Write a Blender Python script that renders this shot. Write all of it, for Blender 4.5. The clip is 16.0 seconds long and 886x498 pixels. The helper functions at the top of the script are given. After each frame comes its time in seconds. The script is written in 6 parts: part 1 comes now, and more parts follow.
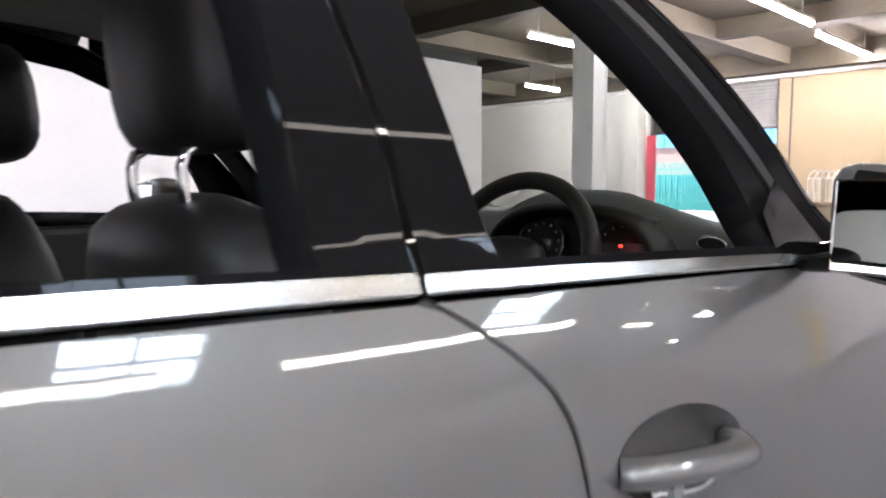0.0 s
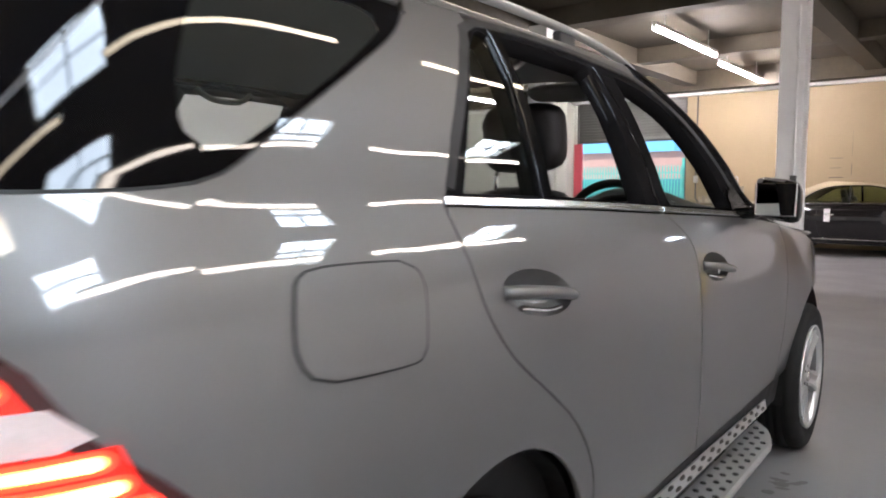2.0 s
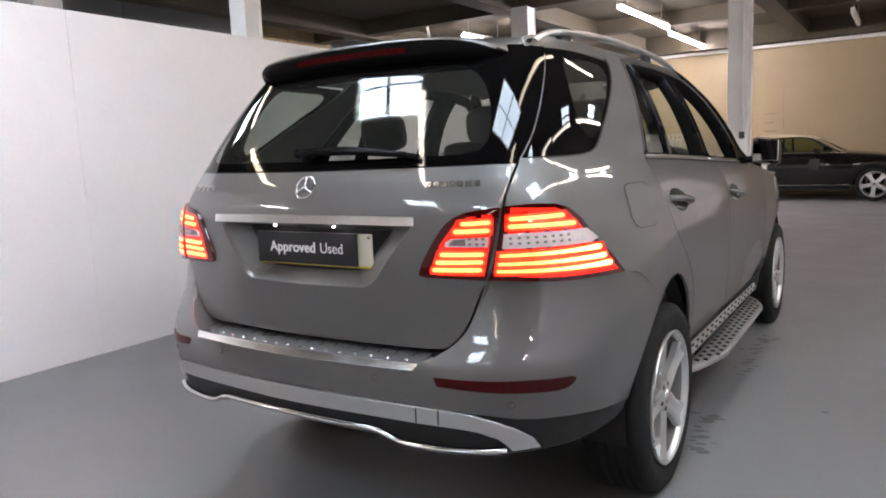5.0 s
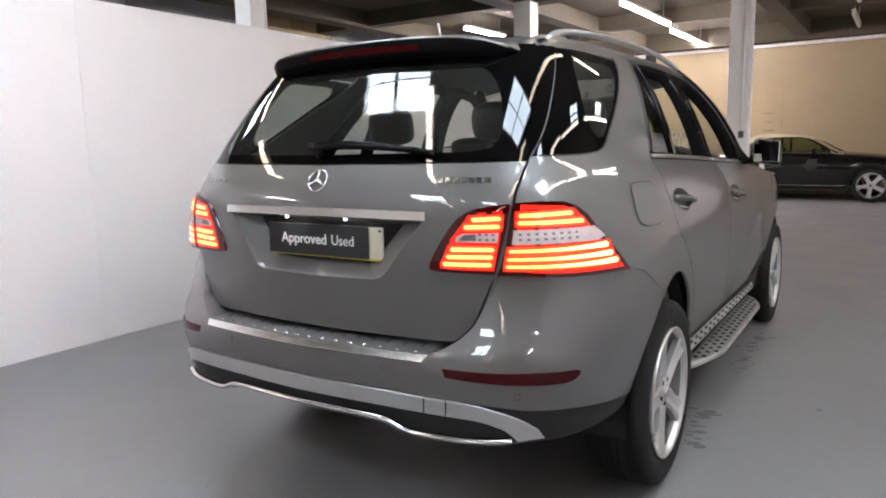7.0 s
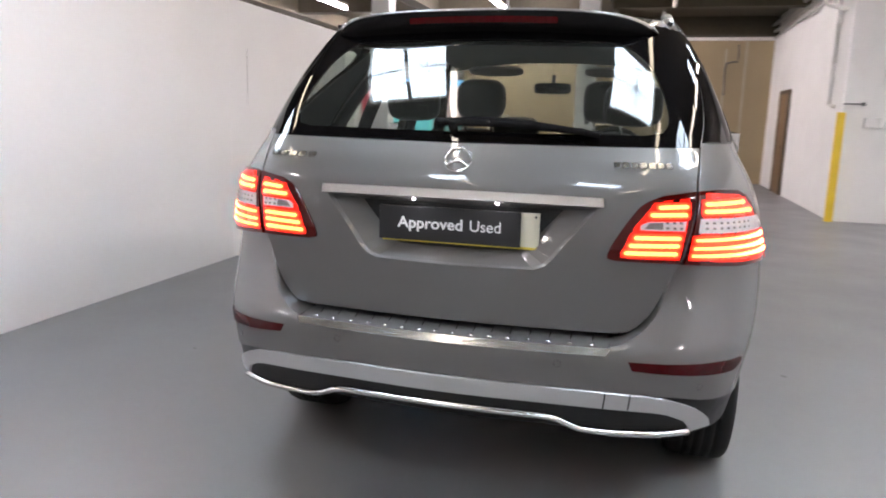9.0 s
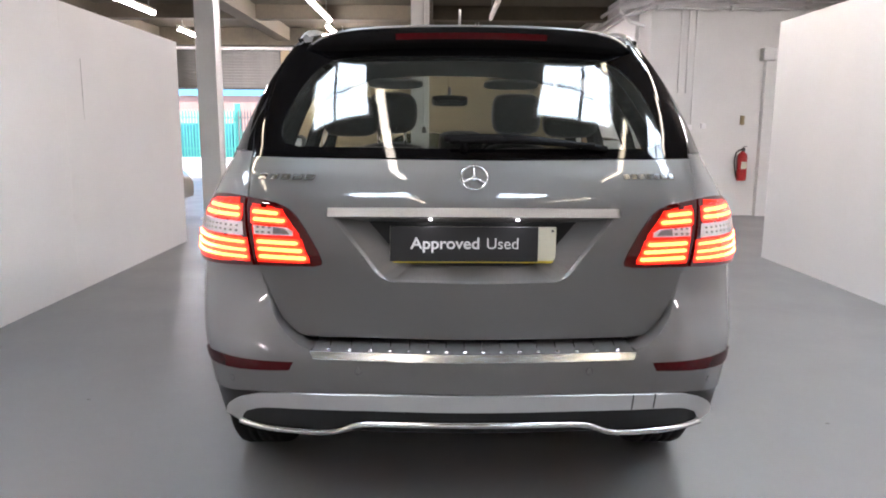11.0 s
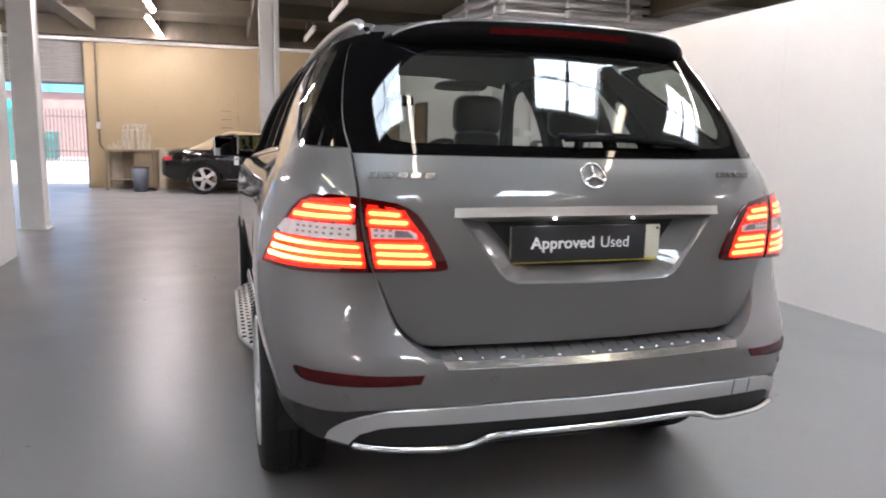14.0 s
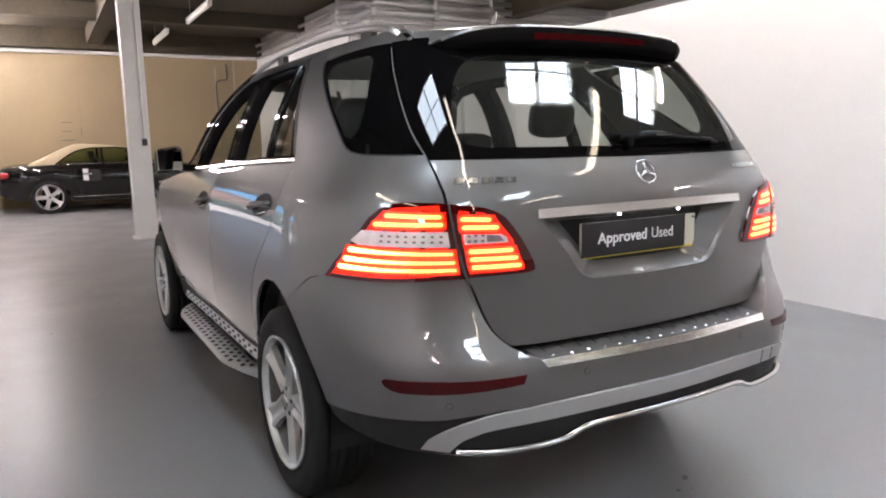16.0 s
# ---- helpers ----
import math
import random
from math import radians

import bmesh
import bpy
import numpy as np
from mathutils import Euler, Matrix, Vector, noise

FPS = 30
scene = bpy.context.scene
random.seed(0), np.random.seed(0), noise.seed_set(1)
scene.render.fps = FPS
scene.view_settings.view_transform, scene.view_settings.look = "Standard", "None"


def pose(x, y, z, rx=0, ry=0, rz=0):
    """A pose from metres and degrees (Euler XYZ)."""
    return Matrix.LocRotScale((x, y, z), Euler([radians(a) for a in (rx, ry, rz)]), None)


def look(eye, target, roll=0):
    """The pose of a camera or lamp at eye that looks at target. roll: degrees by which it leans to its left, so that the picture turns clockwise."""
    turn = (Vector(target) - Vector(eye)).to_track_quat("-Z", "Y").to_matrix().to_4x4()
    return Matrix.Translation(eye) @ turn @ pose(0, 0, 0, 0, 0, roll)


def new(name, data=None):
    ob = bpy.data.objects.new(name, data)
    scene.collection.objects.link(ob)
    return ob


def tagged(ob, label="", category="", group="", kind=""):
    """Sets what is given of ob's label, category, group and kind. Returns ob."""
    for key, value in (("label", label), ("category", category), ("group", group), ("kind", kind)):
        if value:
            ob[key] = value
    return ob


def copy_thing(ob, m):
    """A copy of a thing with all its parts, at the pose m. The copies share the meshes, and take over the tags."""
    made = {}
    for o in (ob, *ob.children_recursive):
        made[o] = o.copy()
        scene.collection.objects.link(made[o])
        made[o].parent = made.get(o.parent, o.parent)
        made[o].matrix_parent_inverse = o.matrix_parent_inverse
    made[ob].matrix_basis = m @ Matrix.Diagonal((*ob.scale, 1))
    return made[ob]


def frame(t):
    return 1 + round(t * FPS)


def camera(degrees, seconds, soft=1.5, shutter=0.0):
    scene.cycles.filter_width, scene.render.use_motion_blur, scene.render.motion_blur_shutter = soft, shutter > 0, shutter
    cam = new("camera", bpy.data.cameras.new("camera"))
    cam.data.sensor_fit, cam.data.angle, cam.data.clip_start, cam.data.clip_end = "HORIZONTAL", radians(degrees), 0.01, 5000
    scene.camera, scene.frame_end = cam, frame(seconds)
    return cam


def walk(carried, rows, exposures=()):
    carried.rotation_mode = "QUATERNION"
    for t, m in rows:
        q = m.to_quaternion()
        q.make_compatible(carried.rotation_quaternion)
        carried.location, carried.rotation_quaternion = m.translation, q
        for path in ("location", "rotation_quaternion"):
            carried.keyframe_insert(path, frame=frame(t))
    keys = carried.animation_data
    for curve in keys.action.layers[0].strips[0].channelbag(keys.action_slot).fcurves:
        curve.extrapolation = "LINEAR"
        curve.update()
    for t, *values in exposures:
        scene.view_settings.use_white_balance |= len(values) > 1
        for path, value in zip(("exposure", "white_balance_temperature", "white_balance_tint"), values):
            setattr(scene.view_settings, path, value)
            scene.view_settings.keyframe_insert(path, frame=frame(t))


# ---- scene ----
cam = camera(64.4, 16.0, soft=1.9, shutter=0.4)
PATH = [
    (0, (1.236, 1.753, 1.296), (-0.177, 3.155, 1.11), -0.3),
    (0.5, (1.357, 1.393, 1.281), (0.015, 2.866, 1.108), 1.6),
    (1, (1.472, 0.927, 1.285), (0.172, 2.43, 1.061), -0.1),
    (1.5, (1.582, 0.528, 1.293), (0.314, 2.062, 1.1), -2.0),
    (2, (1.625, 0.106, 1.288), (0.391, 1.67, 1.111), -0.1),
    (2.5, (1.676, -0.323, 1.305), (0.444, 1.241, 1.122), -1.9),
    (3, (1.69, -0.693, 1.315), (0.525, 0.916, 1.079), -2.2),
    (3.5, (1.68, -1.081, 1.307), (0.555, 0.552, 1.047), -3.1),
    (4, (1.689, -1.362, 1.302), (0.582, 0.283, 1.04), -3.4),
    (6.5, (1.698, -1.648, 1.33), (0.608, 0.003, 1.038), -1.2),
    (7, (1.684, -1.65, 1.327), (0.599, 0.004, 1.031), -1.3),
    (7.5, (1.518, -1.72, 1.321), (0.469, -0.045, 1.012), 0.5),
    (8, (1.248, -1.849, 1.317), (0.36, -0.088, 0.988), 1.2),
    (8.5, (0.927, -1.876, 1.304), (0.162, -0.059, 0.968), -0.2),
    (9, (0.552, -1.97, 1.334), (0.021, -0.076, 0.971), 1.6),
    (9.5, (0.16, -2.043, 1.344), (-0.08, -0.09, 0.985), -0.6),
    (12, (-0.123, -1.983, 1.357), (-0.088, -0.006, 1.055), 0.7),
    (12.5, (-0.152, -1.972, 1.349), (-0.111, 0.007, 1.063), 1.1),
    (13, (-0.37, -1.964, 1.328), (-0.199, 0.008, 1.044), 2.7),
    (13.5, (-0.743, -1.929, 1.328), (-0.35, 0.006, 1.006), 3.9),
    (14, (-1.062, -1.788, 1.316), (-0.488, 0.103, 1.005), 1.2),
    (14.5, (-1.357, -1.669, 1.321), (-0.631, 0.17, 1.022), 0.7),
    (15, (-1.638, -1.556, 1.331), (-0.745, 0.21, 1.038), -1.4),
    (15.5, (-1.705, -1.524, 1.332), (-0.751, 0.208, 1.03), -1.4),
    (16, (-1.708, -1.532, 1.329), (-0.738, 0.189, 1.02), -1.1),
]
E = 1.80
walk(cam, [(t, look(eye, target, roll)) for t, eye, target, roll in PATH], exposures=[(0.0, E + 0.74, 6300, 18), (0.5, E + 0.41, 6300, 18), (1.0, E + 0.25, 6300, 18), (1.5, E + 0.31, 6560, 18), (2.0, E + 0.22, 6560, 18), (3.0, E - 0.16, 6560, 18), (6.5, E + 0.04, 6630, 18), (8.0, E + 0.10, 6630, 18), (9.0, E + 0.24, 6630, 18), (12.0, E + 0.24, 6630, 18), (13.5, E + 0.18, 6630, 18), (15.0, E + 0.10, 6790, 19), (16.0, E + 0.12, 6790, 19)])

# ---- world and light ----
world = bpy.data.worlds.new("sky")
scene.world = world
world.use_nodes = True
wn = world.node_tree
sky = wn.nodes.new("ShaderNodeTexSky")
sky.sky_type = "NISHITA"
sky.sun_disc = False
sky.sun_elevation, sky.sun_rotation = radians(43), radians(248)
wn.links.new(sky.outputs["Color"], wn.nodes["Background"].inputs["Color"])
wn.nodes["Background"].inputs["Strength"].default_value = 0.12
sun = new("sun", bpy.data.lights.new("sun", "SUN"))
sun.data.energy, sun.data.angle, sun.data.color = 4.0, radians(0.5), (1.0, 0.95, 0.88)
sun.matrix_world = look((-20, 10, 20), (0, 18, 0))

# ---- materials ----
MATS = {}


def link(tree, a, b):
    tree.links.new(a, b)


def material(name, color, rough=0.5, metal=0.0, scale=6.0, vary=0.12, bump=0.0, fine=60.0, coat=0.0, rvary=0.1, spec=0.5, emit=0.0, emit_color=None, coat_ior=1.5):
    """A surface with two scales of variation in colour and gloss, and a fine relief."""
    if name in MATS:
        return MATS[name]
    m = bpy.data.materials.new(name)
    m.use_nodes = True
    t = m.node_tree
    b = t.nodes["Principled BSDF"]
    b.inputs["Metallic"].default_value = metal
    b.inputs["Coat Weight"].default_value = coat
    b.inputs["Coat Roughness"].default_value = 0.03
    b.inputs["Coat IOR"].default_value = coat_ior
    b.inputs["Specular IOR Level"].default_value = spec
    co = t.nodes.new("ShaderNodeTexCoord")
    n1, n2 = t.nodes.new("ShaderNodeTexNoise"), t.nodes.new("ShaderNodeTexNoise")
    n1.inputs["Scale"].default_value, n2.inputs["Scale"].default_value = scale, fine
    n1.inputs["Detail"].default_value = n2.inputs["Detail"].default_value = 5
    for n in (n1, n2):
        link(t, co.outputs["Object"], n.inputs["Vector"])
    mix = t.nodes.new("ShaderNodeMath")
    mix.operation = "MULTIPLY_ADD"
    link(t, n1.outputs["Fac"], mix.inputs[0])
    mix.inputs[1].default_value = 0.7
    half = t.nodes.new("ShaderNodeMath")
    half.operation = "MULTIPLY"
    link(t, n2.outputs["Fac"], half.inputs[0])
    half.inputs[1].default_value = 0.3
    link(t, half.outputs[0], mix.inputs[2])
    ramp = t.nodes.new("ShaderNodeMapRange")
    link(t, mix.outputs[0], ramp.inputs["Value"])
    ramp.inputs["From Min"].default_value, ramp.inputs["From Max"].default_value = 0.3, 0.7
    ramp.inputs["To Min"].default_value, ramp.inputs["To Max"].default_value = 1 - vary, 1 + vary
    sc = t.nodes.new("ShaderNodeVectorMath")
    sc.operation = "SCALE"
    sc.inputs[0].default_value = color
    link(t, ramp.outputs["Result"], sc.inputs["Scale"])
    link(t, sc.outputs["Vector"], b.inputs["Base Color"])
    rr = t.nodes.new("ShaderNodeMapRange")
    link(t, n1.outputs["Fac"], rr.inputs["Value"])
    rr.inputs["From Min"].default_value, rr.inputs["From Max"].default_value = 0.3, 0.7
    rr.inputs["To Min"].default_value, rr.inputs["To Max"].default_value = max(0.0, rough * (1 - rvary)), min(1.0, rough * (1 + rvary))
    link(t, rr.outputs["Result"], b.inputs["Roughness"])
    if bump:
        bp = t.nodes.new("ShaderNodeBump")
        bp.inputs["Strength"].default_value, bp.inputs["Distance"].default_value = bump, 0.004
        link(t, n2.outputs["Fac"], bp.inputs["Height"])
        link(t, bp.outputs["Normal"], b.inputs["Normal"])
    if emit:
        b.inputs["Emission Color"].default_value = (*(emit_color or color), 1)
        b.inputs["Emission Strength"].default_value = emit
    MATS[name] = m
    return m


def glass_material(name, tint, rough=0.0, veil=0.0):
    """Thin glass: a clear tinted sheet with a Fresnel gloss on it."""
    if name in MATS:
        return MATS[name]
    m = bpy.data.materials.new(name)
    m.use_nodes = True
    t = m.node_tree
    t.nodes.remove(t.nodes["Principled BSDF"])
    clear, gloss = t.nodes.new("ShaderNodeBsdfTransparent"), t.nodes.new("ShaderNodeBsdfGlossy")
    mix, lw = t.nodes.new("ShaderNodeMixShader"), t.nodes.new("ShaderNodeLayerWeight")
    power, sheen = t.nodes.new("ShaderNodeMath"), t.nodes.new("ShaderNodeMath")
    power.operation, sheen.operation = "POWER", "MULTIPLY_ADD"
    clear.inputs["Color"].default_value = (*tint, 1)
    gloss.inputs["Color"].default_value = (1, 1, 1, 1)
    gloss.inputs["Roughness"].default_value = rough
    lw.inputs["Blend"].default_value = 0.5
    link(t, lw.outputs["Facing"], power.inputs[0])
    power.inputs[1].default_value = 4.0
    link(t, power.outputs[0], sheen.inputs[0])
    sheen.inputs[1].default_value, sheen.inputs[2].default_value = 0.90, 0.036
    link(t, sheen.outputs[0], mix.inputs[0])
    link(t, clear.outputs[0], mix.inputs[1])
    link(t, gloss.outputs[0], mix.inputs[2])
    # a small share of pale diffuse colour mixed over the glass
    film, haze = t.nodes.new("ShaderNodeMixShader"), t.nodes.new("ShaderNodeBsdfDiffuse")
    haze.inputs["Color"].default_value = (0.72, 0.76, 0.70, 1)
    film.inputs[0].default_value = veil
    link(t, mix.outputs[0], film.inputs[1])
    link(t, haze.outputs[0], film.inputs[2])
    link(t, film.outputs[0], t.nodes["Material Output"].inputs["Surface"])
    MATS[name] = m
    return m


# ---- small mesh kit ----
def mesh_of(bm, name, smooth=False):
    me = bpy.data.meshes.new(name)
    bm.to_mesh(me)
    bm.free()
    if smooth:
        me.shade_smooth()
    return me


def part(name, bm, mat, parent=None, label="", smooth=False):
    ob = new(name, mesh_of(bm, name, smooth))
    for one in (mat if isinstance(mat, (list, tuple)) else [mat]):
        ob.data.materials.append(one)
    if parent:
        ob.parent = parent
    if label:
        ob["label"] = label
    return ob


def thing(name, m=None, label="", category="", group="", kind=""):
    ob = new(name)
    ob.empty_display_size = 0.1
    if m is not None:
        ob.matrix_basis = m
    return tagged(ob, label, category, group, kind)


def box(x0, x1, y0, y1, z0, z1, bevel=0.0, seg=2, bm=None):
    own = bmesh.new()
    bmesh.ops.create_cube(own, size=1)
    for v in own.verts:
        v.co = ((x0 + x1) / 2 + v.co.x * (x1 - x0), (y0 + y1) / 2 + v.co.y * (y1 - y0), (z0 + z1) / 2 + v.co.z * (z1 - z0))
    if bevel:
        bmesh.ops.bevel(own, geom=own.edges[:], offset=bevel, segments=seg, affect="EDGES", profile=0.5)
    return join(bm, own)


def join(bm, own):
    """Add own to bm (if any)."""
    if bm is None:
        return own
    me = bpy.data.meshes.new("tmp")
    own.to_mesh(me)
    own.free()
    bm.from_mesh(me)
    bpy.data.meshes.remove(me)
    return bm


def cylinder(a, b, r, r2=None, seg=16, caps=True, bm=None):
    own = bmesh.new()
    a, b = Vector(a), Vector(b)
    bmesh.ops.create_cone(own, cap_ends=caps, segments=seg, radius1=r, radius2=r if r2 is None else r2, depth=(b - a).length)
    own.transform(Matrix.Translation((a + b) / 2) @ (b - a).to_track_quat("Z", "Y").to_matrix().to_4x4())
    return join(bm, own)


def tube(points, r, seg=8, bm=None, closed=False, flat=1.0):
    """A pipe along points."""
    own = bmesh.new()
    pts = [Vector(p) for p in points]
    n = len(pts)
    rings = []
    side = None
    for i, p in enumerate(pts):
        if closed:
            d = (pts[(i + 1) % n] - pts[i - 1]).normalized()
        else:
            d = (pts[min(i + 1, n - 1)] - pts[max(i - 1, 0)]).normalized()
        if side is None:
            side = d.cross(Vector((0, 0, 1)) if abs(d.z) < 0.9 else Vector((1, 0, 0))).normalized()
        side = (side - d * side.dot(d)).normalized()
        up = side.cross(d)
        rings.append([own.verts.new(p + r * (math.cos(k * math.tau / seg) * side + flat * math.sin(k * math.tau / seg) * up)) for k in range(seg)])
    for i in range(n if closed else n - 1):
        a, b = rings[i], rings[(i + 1) % n]
        for k in range(seg):
            own.faces.new((a[k], a[(k + 1) % seg], b[(k + 1) % seg], b[k]))
    if not closed:
        own.faces.new(rings[0][::-1])
        own.faces.new(rings[-1])
    bmesh.ops.recalc_face_normals(own, faces=own.faces[:])
    for fc in own.faces:
        fc.smooth = True
    return join(bm, own)


def revolve(profile, seg=32, axis="X", bm=None):
    """A lathed body from (radius, along) points round an axis."""
    own = bmesh.new()
    rings = []
    for r, h in profile:
        ring = []
        for k in range(seg):
            a = k * math.tau / seg
            c, s = r * math.cos(a), r * math.sin(a)
            ring.append(own.verts.new({"X": (h, c, s), "Y": (c, h, s), "Z": (c, s, h)}[axis]))
        rings.append(ring)
    for a, b in zip(rings, rings[1:]):
        for k in range(seg):
            own.faces.new((a[k], a[(k + 1) % seg], b[(k + 1) % seg], b[k]))
    bmesh.ops.remove_doubles(own, verts=own.verts[:], dist=1e-6)
    bmesh.ops.recalc_face_normals(own, faces=own.faces[:])
    for fc in own.faces:
        fc.smooth = True
    return join(bm, own)


def smooth_line(points, step=0.02, closed=False):
    """Points along a Catmull-Rom curve through 2D or 3D points."""
    pts = [Vector(p) for p in points]
    n = len(pts)
    out = []
    for i in range(n if closed else n - 1):
        p0, p1, p2, p3 = (pts[(i + k) % n] if closed else pts[min(max(i + k, 0), n - 1)] for k in (-1, 0, 1, 2))
        count = max(1, int((p2 - p1).length / step))
        for k in range(count):
            s = k / count
            out.append(0.5 * (2 * p1 + (p2 - p0) * s + (2 * p0 - 5 * p1 + 4 * p2 - p3) * s * s + (3 * p1 - p0 - 3 * p2 + p3) * s ** 3))
    if not closed:
        out.append(pts[-1])
    return out


# ---- room materials ----
white_paint = material("white_painted_board", (0.88, 0.865, 0.865), 0.55, scale=1.2, vary=0.03, fine=40, bump=0.02)
wall_white = material("white_painted_brick", (0.74, 0.73, 0.71), 0.6, scale=1.5, vary=0.06, fine=30, bump=0.15)
wall_tan = material("cream_painted_wall", (0.35, 0.272, 0.160), 0.6, scale=0.8, vary=0.08, fine=25, bump=0.1)
wall_grey = material("grey_painted_wall", (0.55, 0.54, 0.49), 0.65, scale=0.8, vary=0.1, fine=25, bump=0.1)
floor_paint = material("grey_painted_concrete", (0.218, 0.216, 0.217), 0.36, scale=1.6, vary=0.05, fine=14, bump=0.05, rvary=0.17, spec=0.35)
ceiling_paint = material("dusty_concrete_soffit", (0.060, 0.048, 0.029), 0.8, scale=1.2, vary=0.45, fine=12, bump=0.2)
steel_grey = material("galvanised_steel", (0.55, 0.55, 0.54), 0.42, 0.75, scale=5, vary=0.12, fine=40, rvary=0.3)
column_paint = material("white_gloss_column_paint", (0.78, 0.77, 0.75), 0.45, scale=2.5, vary=0.05, fine=30, bump=0.05)
dark_metal = material("dark_grey_metal", (0.09, 0.088, 0.085), 0.5, 0.3, scale=4, vary=0.2, fine=40)
shutter_metal = material("grey_shutter_steel", (0.22, 0.215, 0.205), 0.5, 0.5, scale=3, vary=0.15, fine=30)
yellow_paint = material("yellow_safety_paint", (0.75, 0.52, 0.03), 0.45, scale=6, vary=0.1, fine=40)
tube_glow = material("lit_fluorescent_tube", (1.0, 0.925, 0.885), 0.4, emit=50.0, emit_color=(1.0, 0.955, 0.97))
# weaker glows: dim keeps reflections from clipping, the next lifts nearby surfaces a little
tube_dim = material("dim_fluorescent_tube", (1.0, 0.90, 0.68), 0.4, emit=6.5, emit_color=(1.0, 0.89, 0.66))
tube_mid = material("mid_fluorescent_tube", (1.0, 0.92, 0.80), 0.4, emit=8.5, emit_color=(1.0, 0.93, 0.80))
lamp_body = material("white_enamel_batten", (0.7, 0.68, 0.62), 0.4, scale=5, vary=0.06)
brown_wood = material("brown_stained_door_wood", (0.16, 0.09, 0.04), 0.5, scale=4, vary=0.25, fine=50)


timber = material("dark_brown_timber", (0.075, 0.05, 0.032), 0.65, scale=3, vary=0.3, fine=40, bump=0.2)
ply = material("tan_plywood", (0.36, 0.28, 0.15), 0.6, scale=2, vary=0.2, fine=30)
grey_sheet = material("grey_painted_sheet", (0.26, 0.27, 0.27), 0.5, scale=1.5, vary=0.1, fine=20)
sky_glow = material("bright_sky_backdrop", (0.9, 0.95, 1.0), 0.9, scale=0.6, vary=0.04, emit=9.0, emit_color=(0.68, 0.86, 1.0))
HEIGHT, F = 3.9, -0.045  # ceiling, and the floor's level


def slab(name, x0, x1, y0, y1, z0, z1, mat, kind="structure", label="", bevel=0.0):
    ob = part(name, box(x0, x1, y0, y1, F if z0 == 0 else z0, z1, bevel), mat)
    return tagged(ob, label, "", "", kind)


slab("ground", -90, 60, -40, 110, -0.40, F - 0.02, material("yard_concrete", (0.50, 0.49, 0.47), 0.8, scale=0.6, vary=0.12, fine=8, bump=0.1))
slab("floor", -14.2, 9.2, -8.2, 17.3, F - 0.015, F, floor_paint, label="smooth grey painted concrete floor")
# ceiling with rooflights
# the pair from y -4.3 is unseen, added to fill the tailgate with daylight
LIGHTS = [(-1.80, -0.86, -0.46, 0.45), (0.80, 1.72, -0.46, 0.45), (2.60, 3.40, -0.45, 0.50), (2.90, 3.55, 2.90, 3.75), (2.80, 3.40, 6.20, 7.05), (-5.6, -4.5, 0.6, 1.8), (-1.80, -0.86, -4.3, -3.4), (0.80, 1.72, -4.3, -3.4)]
xs = sorted({-14.2, 9.2} | {v for q in LIGHTS for v in q[:2]})
ys = sorted({-8.2, 17.3} | {v for q in LIGHTS for v in q[2:]})
bm = bmesh.new()
for y0, y1 in zip(ys, ys[1:]):
    run = None
    for x0, x1 in zip(xs, xs[1:]):
        if any(q[0] <= x0 and x1 <= q[1] and q[2] <= y0 and y1 <= q[3] for q in LIGHTS):
            if run:
                box(run[0], run[1], y0, y1, HEIGHT, HEIGHT + 0.25, bm=bm)
            run = None
        else:
            run = (run[0] if run else x0, x1)
    if run:
        box(run[0], run[1], y0, y1, HEIGHT, HEIGHT + 0.25, bm=bm)
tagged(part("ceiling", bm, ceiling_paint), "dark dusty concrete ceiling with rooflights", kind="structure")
for x0, x1, y0, y1 in LIGHTS:
    ob = thing("rooflight", pose((x0 + x1) / 2, (y0 + y1) / 2, HEIGHT), "square rooflight with dark glazing bars in the ceiling", "rooflight", "rooflights")
    w, d = (x1 - x0) / 2, (y1 - y0) / 2
    for a in ((-w, -w + 0.04, -d, d), (w - 0.04, w, -d, d), (-w + 0.04, w - 0.04, -d, -d + 0.04), (-w + 0.04, w - 0.04, d - 0.04, d)):
        part("frame", box(*a, 0.002, 0.085, 0.004), lamp_body, ob)
    part("glazing_bar", box(-0.014, 0.014, -d + 0.04, d - 0.04, 0.030, 0.060), dark_metal, ob)
    part("glazing_bar", box(-w + 0.04, w - 0.04, -0.01, 0.01, 0.010, 0.029), dark_metal, ob)
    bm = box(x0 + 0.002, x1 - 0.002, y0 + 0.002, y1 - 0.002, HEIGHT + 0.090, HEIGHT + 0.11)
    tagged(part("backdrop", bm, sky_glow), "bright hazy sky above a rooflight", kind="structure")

slab("wall_far", -4.3, 3.35, 17.0, 17.3, 0, HEIGHT, wall_tan, label="cream painted far wall")
slab("wall_far_left", -14.2, -7.2, 17.0, 17.3, 0, HEIGHT, wall_grey)
slab("wall_pier", -7.66, -7.30, 16.62, 17.0, 0, HEIGHT, wall_grey)
slab("wall_over_shutter", -7.2, -4.3, 17.0, 17.3, 3.45, HEIGHT, wall_tan)
slab("wall_return", 3.35, 3.65, 10.0, 17.3, 0, HEIGHT, wall_white, label="white painted brick return wall")
slab("wall_face", 3.65, 9.2, 10.0, 10.3, 0, HEIGHT, wall_white, label="white painted brick wall face")
slab("wall_right", 8.9, 9.2, -8.2, 10.0, 0, HEIGHT, wall_white)
slab("wall_left", -14.2, -13.9, -8.2, 17.0, 0, HEIGHT, wall_grey)
slab("wall_back", -13.9, 8.9, -8.2, -7.9, 0, HEIGHT, wall_white)
